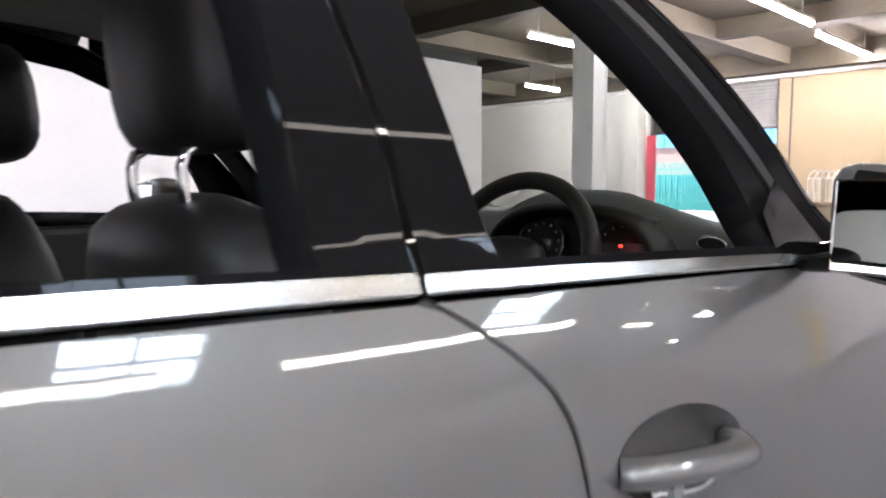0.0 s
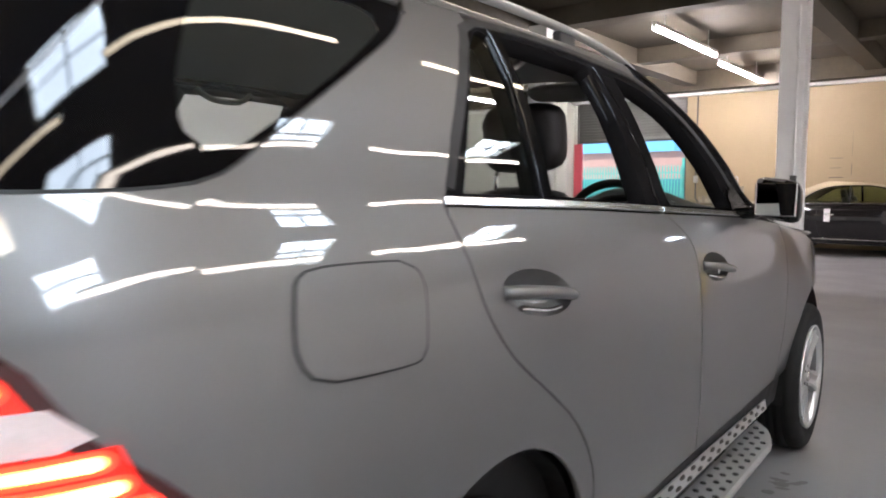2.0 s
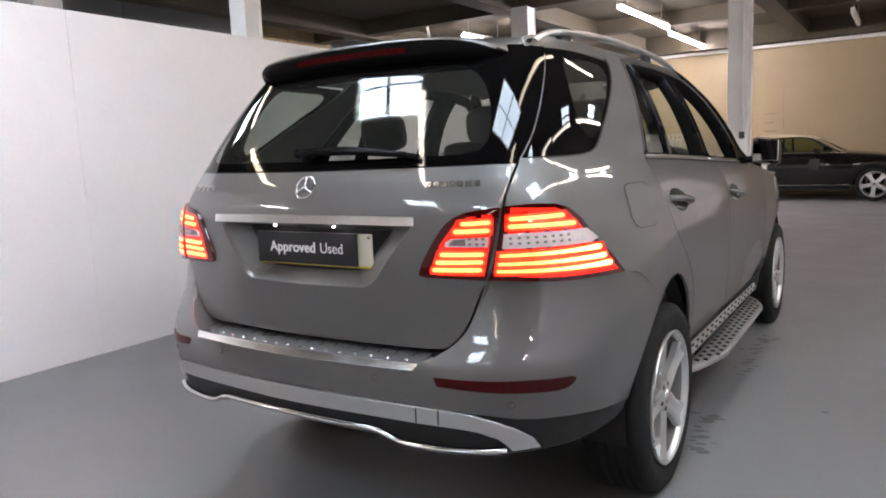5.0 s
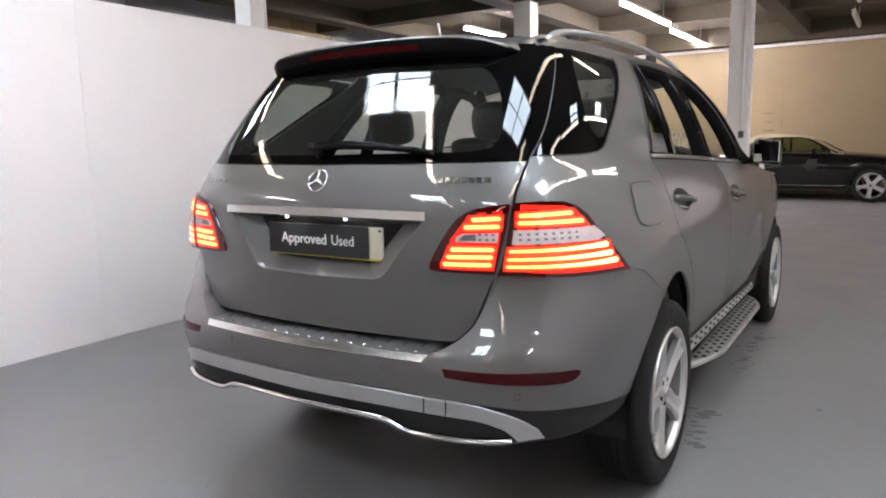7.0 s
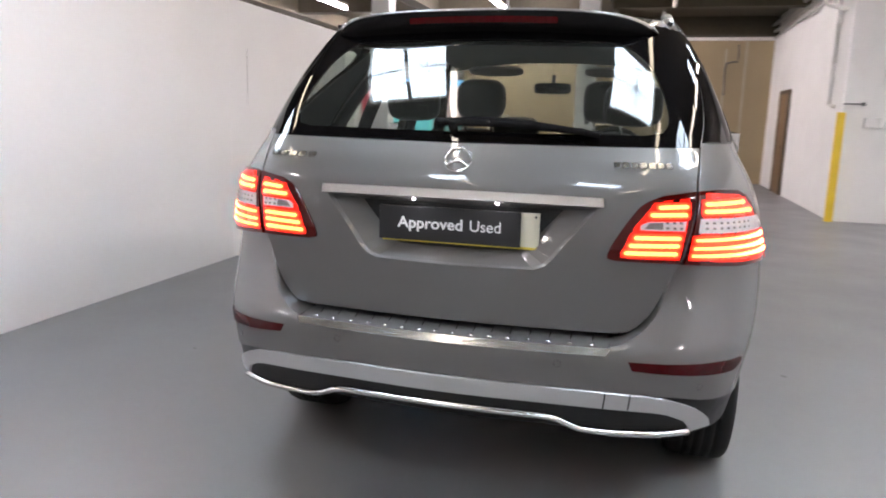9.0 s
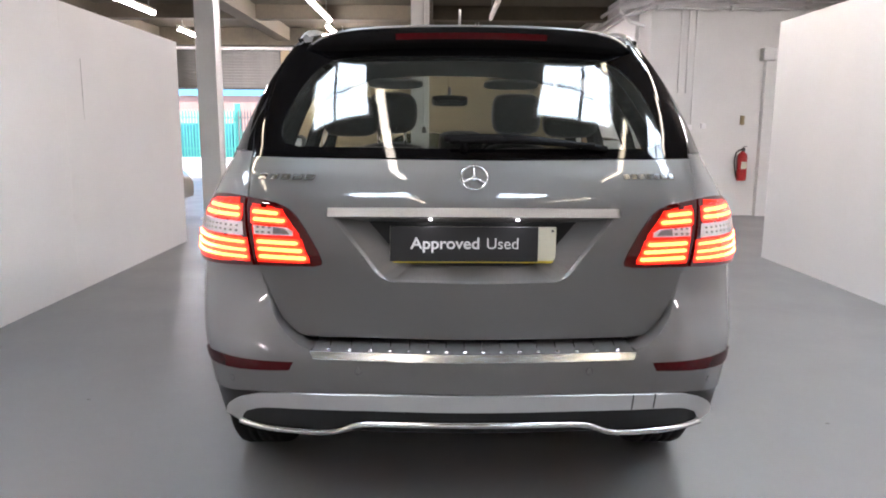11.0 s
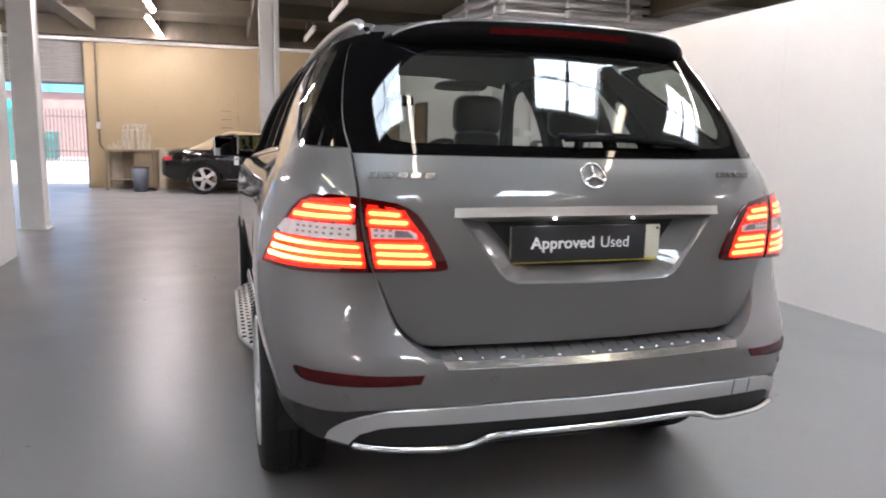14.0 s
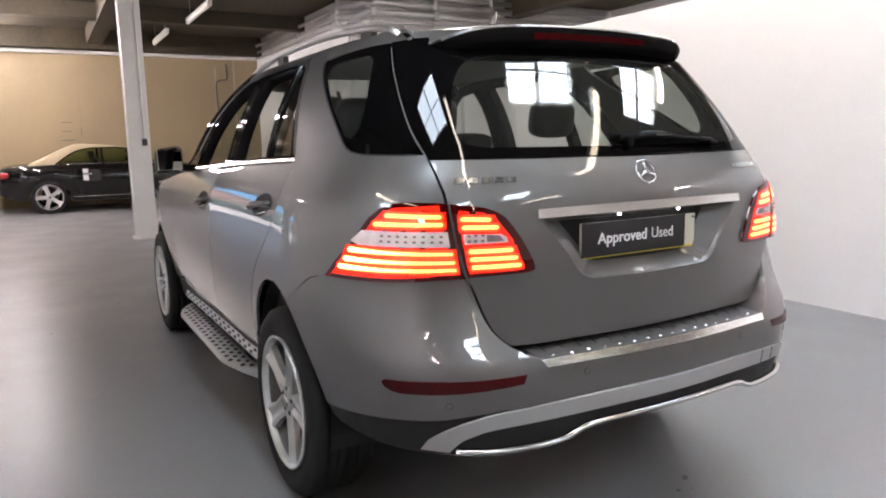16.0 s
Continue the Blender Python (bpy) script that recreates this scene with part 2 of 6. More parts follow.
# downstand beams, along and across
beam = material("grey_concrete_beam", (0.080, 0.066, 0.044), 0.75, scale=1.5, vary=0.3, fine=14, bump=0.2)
for i, x in enumerate((-11.0, -7.4, -4.1, -0.43, 6.4)):
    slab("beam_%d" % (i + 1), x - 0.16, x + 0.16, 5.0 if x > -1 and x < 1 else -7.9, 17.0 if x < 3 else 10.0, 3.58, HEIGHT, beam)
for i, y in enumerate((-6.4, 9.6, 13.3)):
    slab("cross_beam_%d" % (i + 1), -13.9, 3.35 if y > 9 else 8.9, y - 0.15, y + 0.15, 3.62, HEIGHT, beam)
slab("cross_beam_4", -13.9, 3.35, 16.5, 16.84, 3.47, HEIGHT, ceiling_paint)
slab("purlin", -13.9, 3.35, 16.86, 17.0, 3.40, 3.50, column_paint)
# boarded partition in the next bay
slab("trim_rail", -8.70, -8.50, 3.0, 12.5, 2.60, 2.78, timber, label="dark timber rail")
for i, (y0, y1, m) in enumerate([(3.0, 5.2, grey_sheet), (5.2, 7.5, grey_sheet), (7.5, 8.7, ply), (8.7, 9.9, ply), (9.9, 12.5, grey_sheet)]):
    slab("wall_panel_%d" % (i + 1), -8.64, -8.58, y0 + 0.01, y1 - 0.01, 2.78, HEIGHT, m)
slab("wall_partition", -8.66, -8.56, 3.0, 12.5, 0, 2.60, dark_metal)


def column(x, y, w=0.34):
    ob = thing("column", pose(x, y, F), "white painted square steel column on the grey floor", "column", "columns")
    h = w / 2
    top = 3.58 - F
    part("shaft", box(-h, h, -h, h, 0.025, top, 0.012), column_paint, ob)
    for s in (-1, 1):
        part("flange", box(-h - 0.012, h + 0.012, s * h - 0.012, s * h + 0.012, 0.025, top - 0.002, 0.003, 1), column_paint, ob)
    part("base_plate", box(-h - 0.05, h + 0.05, -h - 0.05, h + 0.05, 0.0, 0.025, 0.006), column_paint, ob)
    return ob


for x, y, w in ((-3.67, 9.15, 0.275), (-4.06, 3.6, 0.20), (-11, 9.6, 0.34), (-7.4, 3.3, 0.34)):
    column(x, y, w)
main = column(-0.44, 9.75, 0.265)
part("switch_box", box(0.03, 0.10, -0.190, -0.146, 1.36, 1.46, 0.006), dark_metal, main, "small grey switch box")
part("conduit", cylinder((0.065, -0.160, 1.46), (0.065, -0.160, 3.50), 0.012), column_paint, main)


def screen(name, x0, y0, x1, y1, h):
    """A free-standing white display screen of tall boards."""
    ob = thing(name, None, "tall white painted board screen standing on the floor", "screen", "display screens")
    a, b = Vector((x0, y0, F)), Vector((x1, y1, F))
    d = b - a
    count = max(1, round(d.length / 2.44))
    turn = math.atan2(d.y, d.x)
    w = d.length / count
    for i in range(count):
        bm = box(0.0008, w - 0.0008, -0.025, 0.025, 0.0, h, 0.0015, 1)
        bm.transform(Matrix.Translation(a + d * (i / count)) @ Matrix.Rotation(turn, 4, "Z"))
        part("board", bm, white_paint, ob)
    return ob


left_screen = screen("display_screen", -3.135, -1.6, -3.325, 6.78, 2.43)
screen("display_screen", 3.59, 5.88, 3.60, -1.6, 2.58)
mark = material("dark_scuff", (0.20, 0.19, 0.18), 0.7, scale=20, vary=0.3)
bm = bmesh.new()
for x, z0, z1, w in ((4.55, 1.55, 1.95, 0.006), (4.56, 1.42, 1.55, 0.003)):
    vs = [bm.verts.new(p) for p in ((-w, z0, 0), (w * 0.3, z0, 0), (w, z1, 0), (-w * 0.4, z1, 0))]
    bm.faces.new(vs)
bm.transform(Matrix.Translation((-3.135 - 0.19 * (4.30 + 1.6) / 8.38 + 0.0275, 4.30, 0)) @ Matrix.Rotation(radians(91), 4, "Z") @ Matrix.Rotation(radians(90), 4, "X"))
part("scuff", bm, mark, left_screen)


def batten(x, y, z, length=1.5, lit=1, along="y"):
    """A fluorescent tube under a batten."""
    ob = thing("fluorescent_lamp", pose(x, y, z, 0, 0, 0 if along == "y" else 90),
               "lit fluorescent tube under a white ceiling batten" if lit else "unlit fluorescent batten under the ceiling", "ceiling lamp", "ceiling lamps")
    h = length / 2
    part("batten", box(-0.035, 0.035, -h, h, 0.045, 0.10, 0.006), lamp_body, ob)
    part("tube", cylinder((0, -h + 0.03, 0.02), (0, h - 0.03, 0.02), 0.036, seg=12), {0: lamp_body, 1: tube_glow, 2: tube_dim, 3: tube_mid}[lit], ob)
    for s in (-1, 1):
        part("lamp_holder", box(-0.02, 0.02, s * (h - 0.015) - 0.012, s * (h - 0.015) + 0.012, 0.0, 0.05, 0.003), lamp_body, ob)
        part("hanger", cylinder((0, s * h * 0.7, 0.1), (0, s * h * 0.7, HEIGHT - z), 0.006, seg=6), steel_grey, ob)
    return ob


for x, y, length, lit in ((-2.36, 11.4, 2.8, 1), (-2.54, 15.05, 2.9, 1), (-5.62, 11.25, 1.7, 1), (-5.92, 15.1, 1.9, 1), (-11.5, 8.0, 1.5, 1), (-9.14, 15.4, 1.3, 1), (0.88, 11.5, 2.0, 0), (0.72, 14.75, 1.9, 0),
                         # (1.42, 4.6) and the two below y -4.6 are unseen, added as fill
                         (-0.70, -0.95, 1.9, 3), (1.75, -0.95, 1.8, 2), (1.42, 1.6, 2.4, 2), (1.42, 4.6, 1.9, 2), (2.98, 0.85, 1.55, 3), (3.08, 2.50, 1.60, 3), (3.10, 5.45, 2.9, 3), (2.2, -4.9, 2.8, 2), (-0.90, -4.7, 2.8, 2),
                         # (-6.1, -3.2) and (6.2, -2.4) are out of view, added to brighten the room
                         (6.0, 4.4, 1.5, 1), (6.0, 6.0, 1.5, 1), (-3.70, 1.2, 1.7, 2), (-3.60, -0.75, 1.2, 2), (-6.1, -3.2, 3.2, 1), (6.2, -2.4, 2.6, 1)):
    batten(x, y, 3.52, length, lit)


# ---- body surface of the estate car: chart (u, z) to (x, y, z), y ahead from the rear bumper ----
def spline(points, v):
    """Smooth curve through (v, value) points."""
    n = len(points)
    if v <= points[0][0]:
        return points[0][1]
    if v >= points[-1][0]:
        return points[-1][1]
    k = 0
    while points[k + 1][0] < v:
        k += 1
    def slope(i):
        if i == 0:
            return (points[1][1] - points[0][1]) / (points[1][0] - points[0][0])
        if i == n - 1:
            return (points[-1][1] - points[-2][1]) / (points[-1][0] - points[-2][0])
        d0 = (points[i][1] - points[i - 1][1]) / (points[i][0] - points[i - 1][0])
        d1 = (points[i + 1][1] - points[i][1]) / (points[i + 1][0] - points[i][0])
        return 0.0 if d0 * d1 <= 0 else 2 * d0 * d1 / (d0 + d1)
    (a, p), (b, q) = points[k], points[k + 1]
    h, s = b - a, (v - a) / (b - a)
    return (p * (1 + 2 * s) * (1 - s) ** 2 + q * s * s * (3 - 2 * s)
            + h * (slope(k) * s * (1 - s) ** 2 - slope(k + 1) * s * s * (1 - s)))


WIDTH = [(0.20, 0.865), (0.36, 0.893), (0.50, 0.914), (0.70, 0.938), (0.90, 0.948), (1.02, 0.943), (1.12, 0.922), (1.19, 0.892),
         (1.235, 0.868), (1.258, 0.8562), (1.272, 0.8510), (1.35, 0.8255), (1.50, 0.762), (1.62, 0.692), (1.70, 0.632)]
REAR = [(0.20, 0.16), (0.60, 0.13), (0.75, 0.128), (0.95, 0.128), (1.12, 0.142), (1.20, 0.170), (1.26, 0.205), (1.40, 0.300), (1.60, 0.455), (1.70, 0.54)]
BUMPER = [(0.20, 0.14), (0.30, 0.075), (0.42, 0.025), (0.55, 0.002), (0.62, 0.0), (0.68, 0.012), (0.76, 0.060), (0.86, 0.105), (0.96, 0.128), (1.1, 0.142), (1.7, 0.54)]
FRONT = [(0.20, 4.62), (0.45, 4.77), (0.75, 4.76), (0.95, 4.66), (1.06, 4.45), (1.16, 4.10), (1.7, 3.6)]
YC, YF, POWER, LEAN = 1.15, 3.75, 4.9, 0.015
TABLES = {}


def table(name, z):
    """A profile by height, from a fine table."""
    if name not in TABLES:
        TABLES[name] = [spline({"width": WIDTH, "rear": REAR, "bumper": BUMPER, "front": FRONT}[name], 0.2 + 1.5 * i / 600) for i in range(601)]
    k = min(max((z - 0.2) / 1.5 * 600, 0.0), 599.999)
    i = int(k)
    return TABLES[name][i] + (k - i) * (TABLES[name][i + 1] - TABLES[name][i])


def flare(y, z):
    """The wings swell a little over the wheels."""
    total = 0.036 * math.exp(-((y - 0.66) / 0.48) ** 2 - ((z - 0.72) / 0.34) ** 2)
    total += 0.018 * math.exp(-((y - 3.975) / 0.42) ** 2 - ((z - 0.62) / 0.30) ** 2)
    return total


def lean(y, z):
    """The shoulder turns up a little more towards the front."""
    k, h = min(max(y - YC, 0.0), 1.1), min(max((z - 1.12) / 0.13, 0.0), 1.0)
    return LEAN * k * k / (k + 0.2) * h * h * (3 - 2 * h)


def bow(x, surface):
    """The tailgate swells back in the middle; the bumper's ends draw forward."""
    k = 0.030 * math.exp(-((x / 0.36) ** 2))
    return 0.030 - k if surface == "bumper" else -k


def shell(u, z, surface="rear", out=0.0):
    """A point of the shell; u runs from the middle of the rear (0) round the corner (90) along the side to the front (310)."""
    if out:
        p, n = shell(u, z, surface), normal(u, z, surface)
        return tuple(p[i] + out * n[i] for i in range(3))
    w = table("width", z)
    if u < 90:
        a = math.radians(u)
        s, c = math.sin(a), math.cos(a)
        t = (abs(s) ** POWER + abs(c) ** POWER) ** (-1 / POWER)
        x, y = w * t * s, YC - (YC - table(surface, z)) * t * c
        y += bow(x, surface)
    elif u <= 220:
        y = YC + (u - 90) / 130 * (YF - YC)
        x = w - lean(y, z)
    else:
        a = math.radians(u - 220)
        s, c = math.cos(a), math.sin(a)
        w -= lean(YF, z)
        t = (abs(s) ** 2.8 + abs(c) ** 2.8) ** (-1 / 2.8)
        x, y = w * t * s, YF + (table("front", z) - YF) * t * c
    return x + (flare(y, z) + 0.012 * min(1.0, max(0.0, (y - 0.35) / 0.6))) * min(1.0, max(0.0, abs(x) / w * 4 - 3)), y, z


def normal(u, z, surface="rear"):
    e = 0.25
    a, b = shell(u - e, z, surface), shell(u + e, z, surface)
    c, d = shell(u, z - 0.004, surface), shell(u, z + 0.004, surface)
    p, q = [b[i] - a[i] for i in range(3)], [d[i] - c[i] for i in range(3)]
    n = (p[1] * q[2] - p[2] * q[1], p[2] * q[0] - p[0] * q[2], p[0] * q[1] - p[1] * q[0])
    k = math.sqrt(sum(v * v for v in n)) or 1.0
    return tuple(v / k for v in n)


def at_x(x, z, surface="rear"):
    """u of the rear face at that x."""
    lo, hi = 0.0, 90.0
    for _ in range(40):
        m = (lo + hi) / 2
        lo, hi = (m, hi) if shell(m, z, surface)[0] < x else (lo, m)
    return lo


def at_y(y, z, surface="rear"):
    """u of the side at that y."""
    lo, hi = 0.0, 310.0
    for _ in range(40):
        m = (lo + hi) / 2
        lo, hi = (m, hi) if shell(m, z, surface)[1] < y else (lo, m)
    return lo


# ---- car materials ----
paint = material("silver_grey_car_paint", (0.134, 0.130, 0.1265), 0.44, 0.62, scale=2, vary=0.015, fine=900, coat=1.0, rvary=0.02, coat_ior=1.5)
plastic = material("black_grained_plastic", (0.013, 0.013, 0.0135), 0.55, scale=20, vary=0.1, fine=400, bump=0.05, spec=0.3)
gloss_black = material("gloss_black_trim", (0.005, 0.005, 0.0055), 0.3, scale=9, vary=0.05, coat=0.8, spec=0.0)
frit = material("black_glass_border", (0.0025, 0.0025, 0.003), 0.3, scale=9, vary=0.02, coat=0.6, spec=0.0)
chrome = material("bright_chrome", (0.80, 0.80, 0.80), 0.08, 1.0, scale=4, vary=0.02)
sill_metal = material("brushed_sill_metal", (0.74, 0.74, 0.73), 0.22, 1.0, scale=30, vary=0.05, fine=300)
soft_chrome = material("dusty_chrome_bar", (0.62, 0.62, 0.61), 0.2, 1.0, scale=12, vary=0.08, fine=120)
satin = material("satin_silver_trim", (0.52, 0.52, 0.51), 0.32, 0.85, scale=4, vary=0.03)
rubber = material("tyre_rubber", (0.013, 0.013, 0.013), 0.75, scale=20, vary=0.25, fine=120, bump=0.12, spec=0.25)
alloy = material("silver_painted_alloy", (0.60, 0.60, 0.59), 0.30, 0.75, scale=5, vary=0.03, coat=0.6)
dark_void = material("black_underbody", (0.012, 0.012, 0.012), 0.85, scale=8, vary=0.3)
leather = material("black_seat_leather", (0.013, 0.0125, 0.0125), 0.5, spec=0.3, scale=14, vary=0.15, fine=220, bump=0.15)
dash_grey = material("dark_grey_dashboard_skin", (0.045, 0.046, 0.044), 0.6, scale=14, vary=0.08, fine=260, bump=0.1)
headliner = material("grey_roof_lining", (0.34, 0.335, 0.31), 0.9, scale=14, vary=0.08, fine=200)
glass_clear = glass_material("tinted_window_glass", (0.70, 0.74, 0.71))
glass_dark = glass_material("dark_privacy_glass", (0.52, 0.56, 0.53), veil=0.013)
red_lens = material("deep_red_lamp_lens", (0.022, 0.0012, 0.0012), 0.3, scale=9, vary=0.08, fine=200, coat=1.0, spec=0.0, emit=0.006, emit_color=(1.0, 0.012, 0.006))
red_glow = material("lit_red_light_guide", (0.7, 0.04, 0.01), 0.3, scale=12, vary=0.05, emit=8.0, emit_color=(1.0, 0.062, 0.012))
red_hot = material("bright_end_of_light_guide", (0.8, 0.06, 0.02), 0.3, scale=12, vary=0.05, emit=16.0, emit_color=(1.0, 0.085, 0.020))
red_halo = material("glowing_red_lamp_lens", (0.25, 0.01, 0.005), 0.15, scale=60, vary=0.25, fine=300, coat=1.0, emit=1.7, emit_color=(1.0, 0.026, 0.006))
bright_trim = material("polished_aluminium_trim", (0.84, 0.84, 0.83), 0.20, 1.0, scale=4, vary=0.02)
pillar_black = material("satin_black_pillar_film", (0.008, 0.0077, 0.008), 0.35, scale=9, vary=0.08, fine=200, coat=0.09, spec=0.0)
red_body = material("red_tinted_lamp_lens", (0.16, 0.006, 0.004), 0.25, scale=60, vary=0.3, fine=300, coat=1.0, spec=0.0, emit=0.5, emit_color=(1.0, 0.022, 0.008))
# pale grey for the painted highlight along the rear glass seam
highlight_grey = material("grey_seam_highlight", (0.17, 0.168, 0.165), 0.65, scale=20, vary=0.1, spec=0.2)
clear_lens = material("clear_lamp_lens", (0.66, 0.55, 0.53), 0.2, scale=30, vary=0.15, fine=200, coat=1.0)
reflector_red = material("dark_red_reflector", (0.045, 0.002, 0.003), 0.3, scale=40, vary=0.2, fine=300, coat=0.5, spec=0.0)
plate_black = material("matt_black_plate", (0.015, 0.015, 0.016), 0.35, scale=8, vary=0.1)
plate_cream = material("cream_number_plate", (0.62, 0.60, 0.48), 0.4, scale=8, vary=0.05)
plate_yellow = material("yellow_plate_edge", (0.62, 0.48, 0.05), 0.4, scale=8, vary=0.05)
white_ink = material("white_letters", (0.75, 0.75, 0.75), 0.5, scale=8, vary=0.02)
lamp_white = material("lit_white_plate_lamp", (1, 1, 1), 0.3, emit=2.0, emit_color=(0.95, 0.97, 1.0))
dial_face = material("dark_dial_face", (0.015, 0.015, 0.017), 0.3, scale=30, vary=0.1)
red_dot = material("lit_red_needle", (0.8, 0.02, 0.01), 0.4, emit=1.5)
mirror_glass = material("mirror_glass", (0.85, 0.86, 0.87), 0.01, 1.0, scale=3, vary=0.01)
grime = material("dusty_wheel_metal", (0.07, 0.065, 0.06), 0.6, 0.4, scale=12, vary=0.3)
led_grey = material("grey_lamp_led", (0.16, 0.12, 0.115), 0.3, scale=30, vary=0.2)
red_glass = material("dim_red_lamp_glass", (0.06, 0.003, 0.002), 0.3, scale=50, vary=0.3, fine=300, coat=1.0, spec=0.0, emit=0.5, emit_color=(1.0, 0.016, 0.006))
barrel = material("dull_wheel_barrel", (0.20, 0.20, 0.195), 0.5, 0.6, scale=12, vary=0.2)


from mathutils.geometry import delaunay_2d_cdt

estate = thing("estate_car", None, "silver grey estate car with lit red tail lights, windows down", "car")
US = 0.0115  # metres to a unit of u, near enough for even meshes


def inside(pts, ring):
    """Which of the points lie inside a closed ring."""
    x, y = pts[:, 0], pts[:, 1]
    hit = np.zeros(len(pts), bool)
    with np.errstate(divide="ignore", invalid="ignore"):
        for i in range(len(ring)):
            (px, py), (qx, qy) = ring[i], ring[i - 1]
            if py != qy:
                hit ^= ((py > y) != (qy > y)) & (x < (qx - px) * (y - py) / (qy - py) + px)
    return hit


def panel(name, outline, mat, parent, surface="rear", out=0.0, mirror=False, grid=0.035, edge=0.014, label="", holes=(), lift=None):
    """A body panel: the part of the shell inside an outline of (u, z), with a turned-in edge. mirror: on the other side;
    where the outline crosses the middle of the rear, u is negative."""
    def place(u, z):
        e = out + (lift(u, z) if lift else 0.0)
        p, n = shell(abs(u), z, surface), normal(abs(u), z, surface)
        q = [p[i] + e * n[i] for i in range(3)]
        s = -1 if (u < 0) != mirror else 1
        if lift:
            k = 0.3
            a, b, c, d = (Vector(shell(abs(g), h, surface, out + lift(g, h) + 1e-9)) for g, h in ((abs(u) - k, z), (abs(u) + k, z), (abs(u), z - 0.003), (abs(u), z + 0.003)))
            n = (b - a).cross(d - c).normalized()
        return Vector((s * q[0], q[1], q[2])), Vector((s * n[0], n[1], n[2]))
    pts, edges, borders = [], [], []
    for loop in [outline, *holes]:
        ring = []
        for i, p in enumerate(loop):
            q = loop[(i + 1) % len(loop)]
            k = max(1, int(math.hypot((q[0] - p[0]) * US, q[1] - p[1]) / (grid * 0.8)))
            ring += [((p[0] + (q[0] - p[0]) * j / k) * US, p[1] + (q[1] - p[1]) * j / k) for j in range(k)]
        edges += [(len(pts) + i, len(pts) + (i + 1) % len(ring)) for i in range(len(ring))]
        pts += ring
        borders.append(np.array(ring))
    rim = np.array(pts)
    lo, hi = borders[0].min(0), borders[0].max(0)
    nu, nz = (max(2, int(k)) for k in (hi - lo) / grid)
    net = np.array([(lo[0] + (hi[0] - lo[0]) * i / nu, lo[1] + (hi[1] - lo[1]) * j / nz) for i in range(nu + 1) for j in range(nz + 1)])
    ok = inside(net, borders[0])
    for ring in borders[1:]:
        ok &= ~inside(net, ring)
    net = net[ok]
    if len(net):
        near = np.array([((rim - p) ** 2).sum(1).min() for p in net])
        net = net[near > (grid * 0.45) ** 2]
    verts, _, faces, *_ = delaunay_2d_cdt([Vector(p) for p in pts] + [Vector(p) for p in net], edges, [], 0, 1e-6)
    mids = np.array([tuple(sum((verts[i] for i in fc), Vector((0, 0))) / len(fc)) for fc in faces])
    good = inside(mids, borders[0])
    for ring in borders[1:]:
        good &= ~inside(mids, ring)
    keep = [list(fc) for fc, g in zip(faces, good) if g]
    co, no = map(list, zip(*(place(v.x / US, v.y) for v in verts)))
    turned = sum((co[k[1]] - co[k[0]]).cross(co[k[2]] - co[k[0]]).dot(no[k[0]]) for k in keep)
    if turned < 0:
        keep = [k[::-1] for k in keep]
    if edge:
        half = {(k[i], k[(i + 1) % len(k)]) for k in keep for i in range(len(k))}
        for i, j in [(i, j) for (i, j) in half if (j, i) not in half]:
            side = (co[j] - co[i]).cross(no[i])
            side = side.normalized() if side.length > 1e-9 else no[i]
            first = len(co)
            for v in (i, j):
                co.extend((co[v], co[v] - no[v] * edge))
                no.extend(((no[v] * 0.6 + side * 0.8).normalized(), side))
            keep.append([first, first + 1, first + 3, first + 2])
    me = bpy.data.meshes.new(name)
    me.from_pydata([tuple(p) for p in co], [], keep)
    me.shade_smooth()
    me.normals_split_custom_set_from_vertices([tuple(n) for n in no])
    me.materials.append(mat)
    ob = new(name, me)
    ob.parent = parent
    if label:
        ob["label"] = label
    return ob


def SY(y, z, surface="rear"):
    return (at_y(y, z, surface), z)


def rounded(points, step=0.02):
    """A smooth open run of (u, z) points."""
    line = smooth_line([(u * US, z) for u, z in points], step)
    return [(p.x / US, p.y) for p in line]


def strip_on(points, half, mat, name, parent, surface="rear", out=0.006, mirror=False, label=""):
    """A narrow moulding along a run of (u, z)."""
    run = rounded(points, 0.03)
    up, low = [], []
    for i, (u, z) in enumerate(run):
        a, b = run[max(i - 1, 0)], run[min(i + 1, len(run) - 1)]
        du, dz = (b[0] - a[0]) * US, b[1] - a[1]
        k = math.hypot(du, dz)
        up.append((u - dz / k * half / US, z + du / k * half))
        low.append((u + dz / k * half / US, z - du / k * half))
    return panel(name, up + low[::-1], mat, parent, surface, out, mirror, grid=0.02, edge=0.008, label=label)


HUB_R, HUB_F, HUB_Z, ARCH = 1.085, 4.0, 0.385, 0.43
WHEEL_Z = 0.325  # hub height over the datum


def arch(hub, a0, a1, r=ARCH, n=16):
    """Wheel arch edge, angles in degrees from ahead, over the top."""
    return [SY(hub + 0.02 + r * math.cos(radians(a0 + (a1 - a0) * i / n)), HUB_Z + r * 0.98 * math.sin(radians(a0 + (a1 - a0) * i / n))) for i in range(n + 1)]


GAP = 0.0052 / US
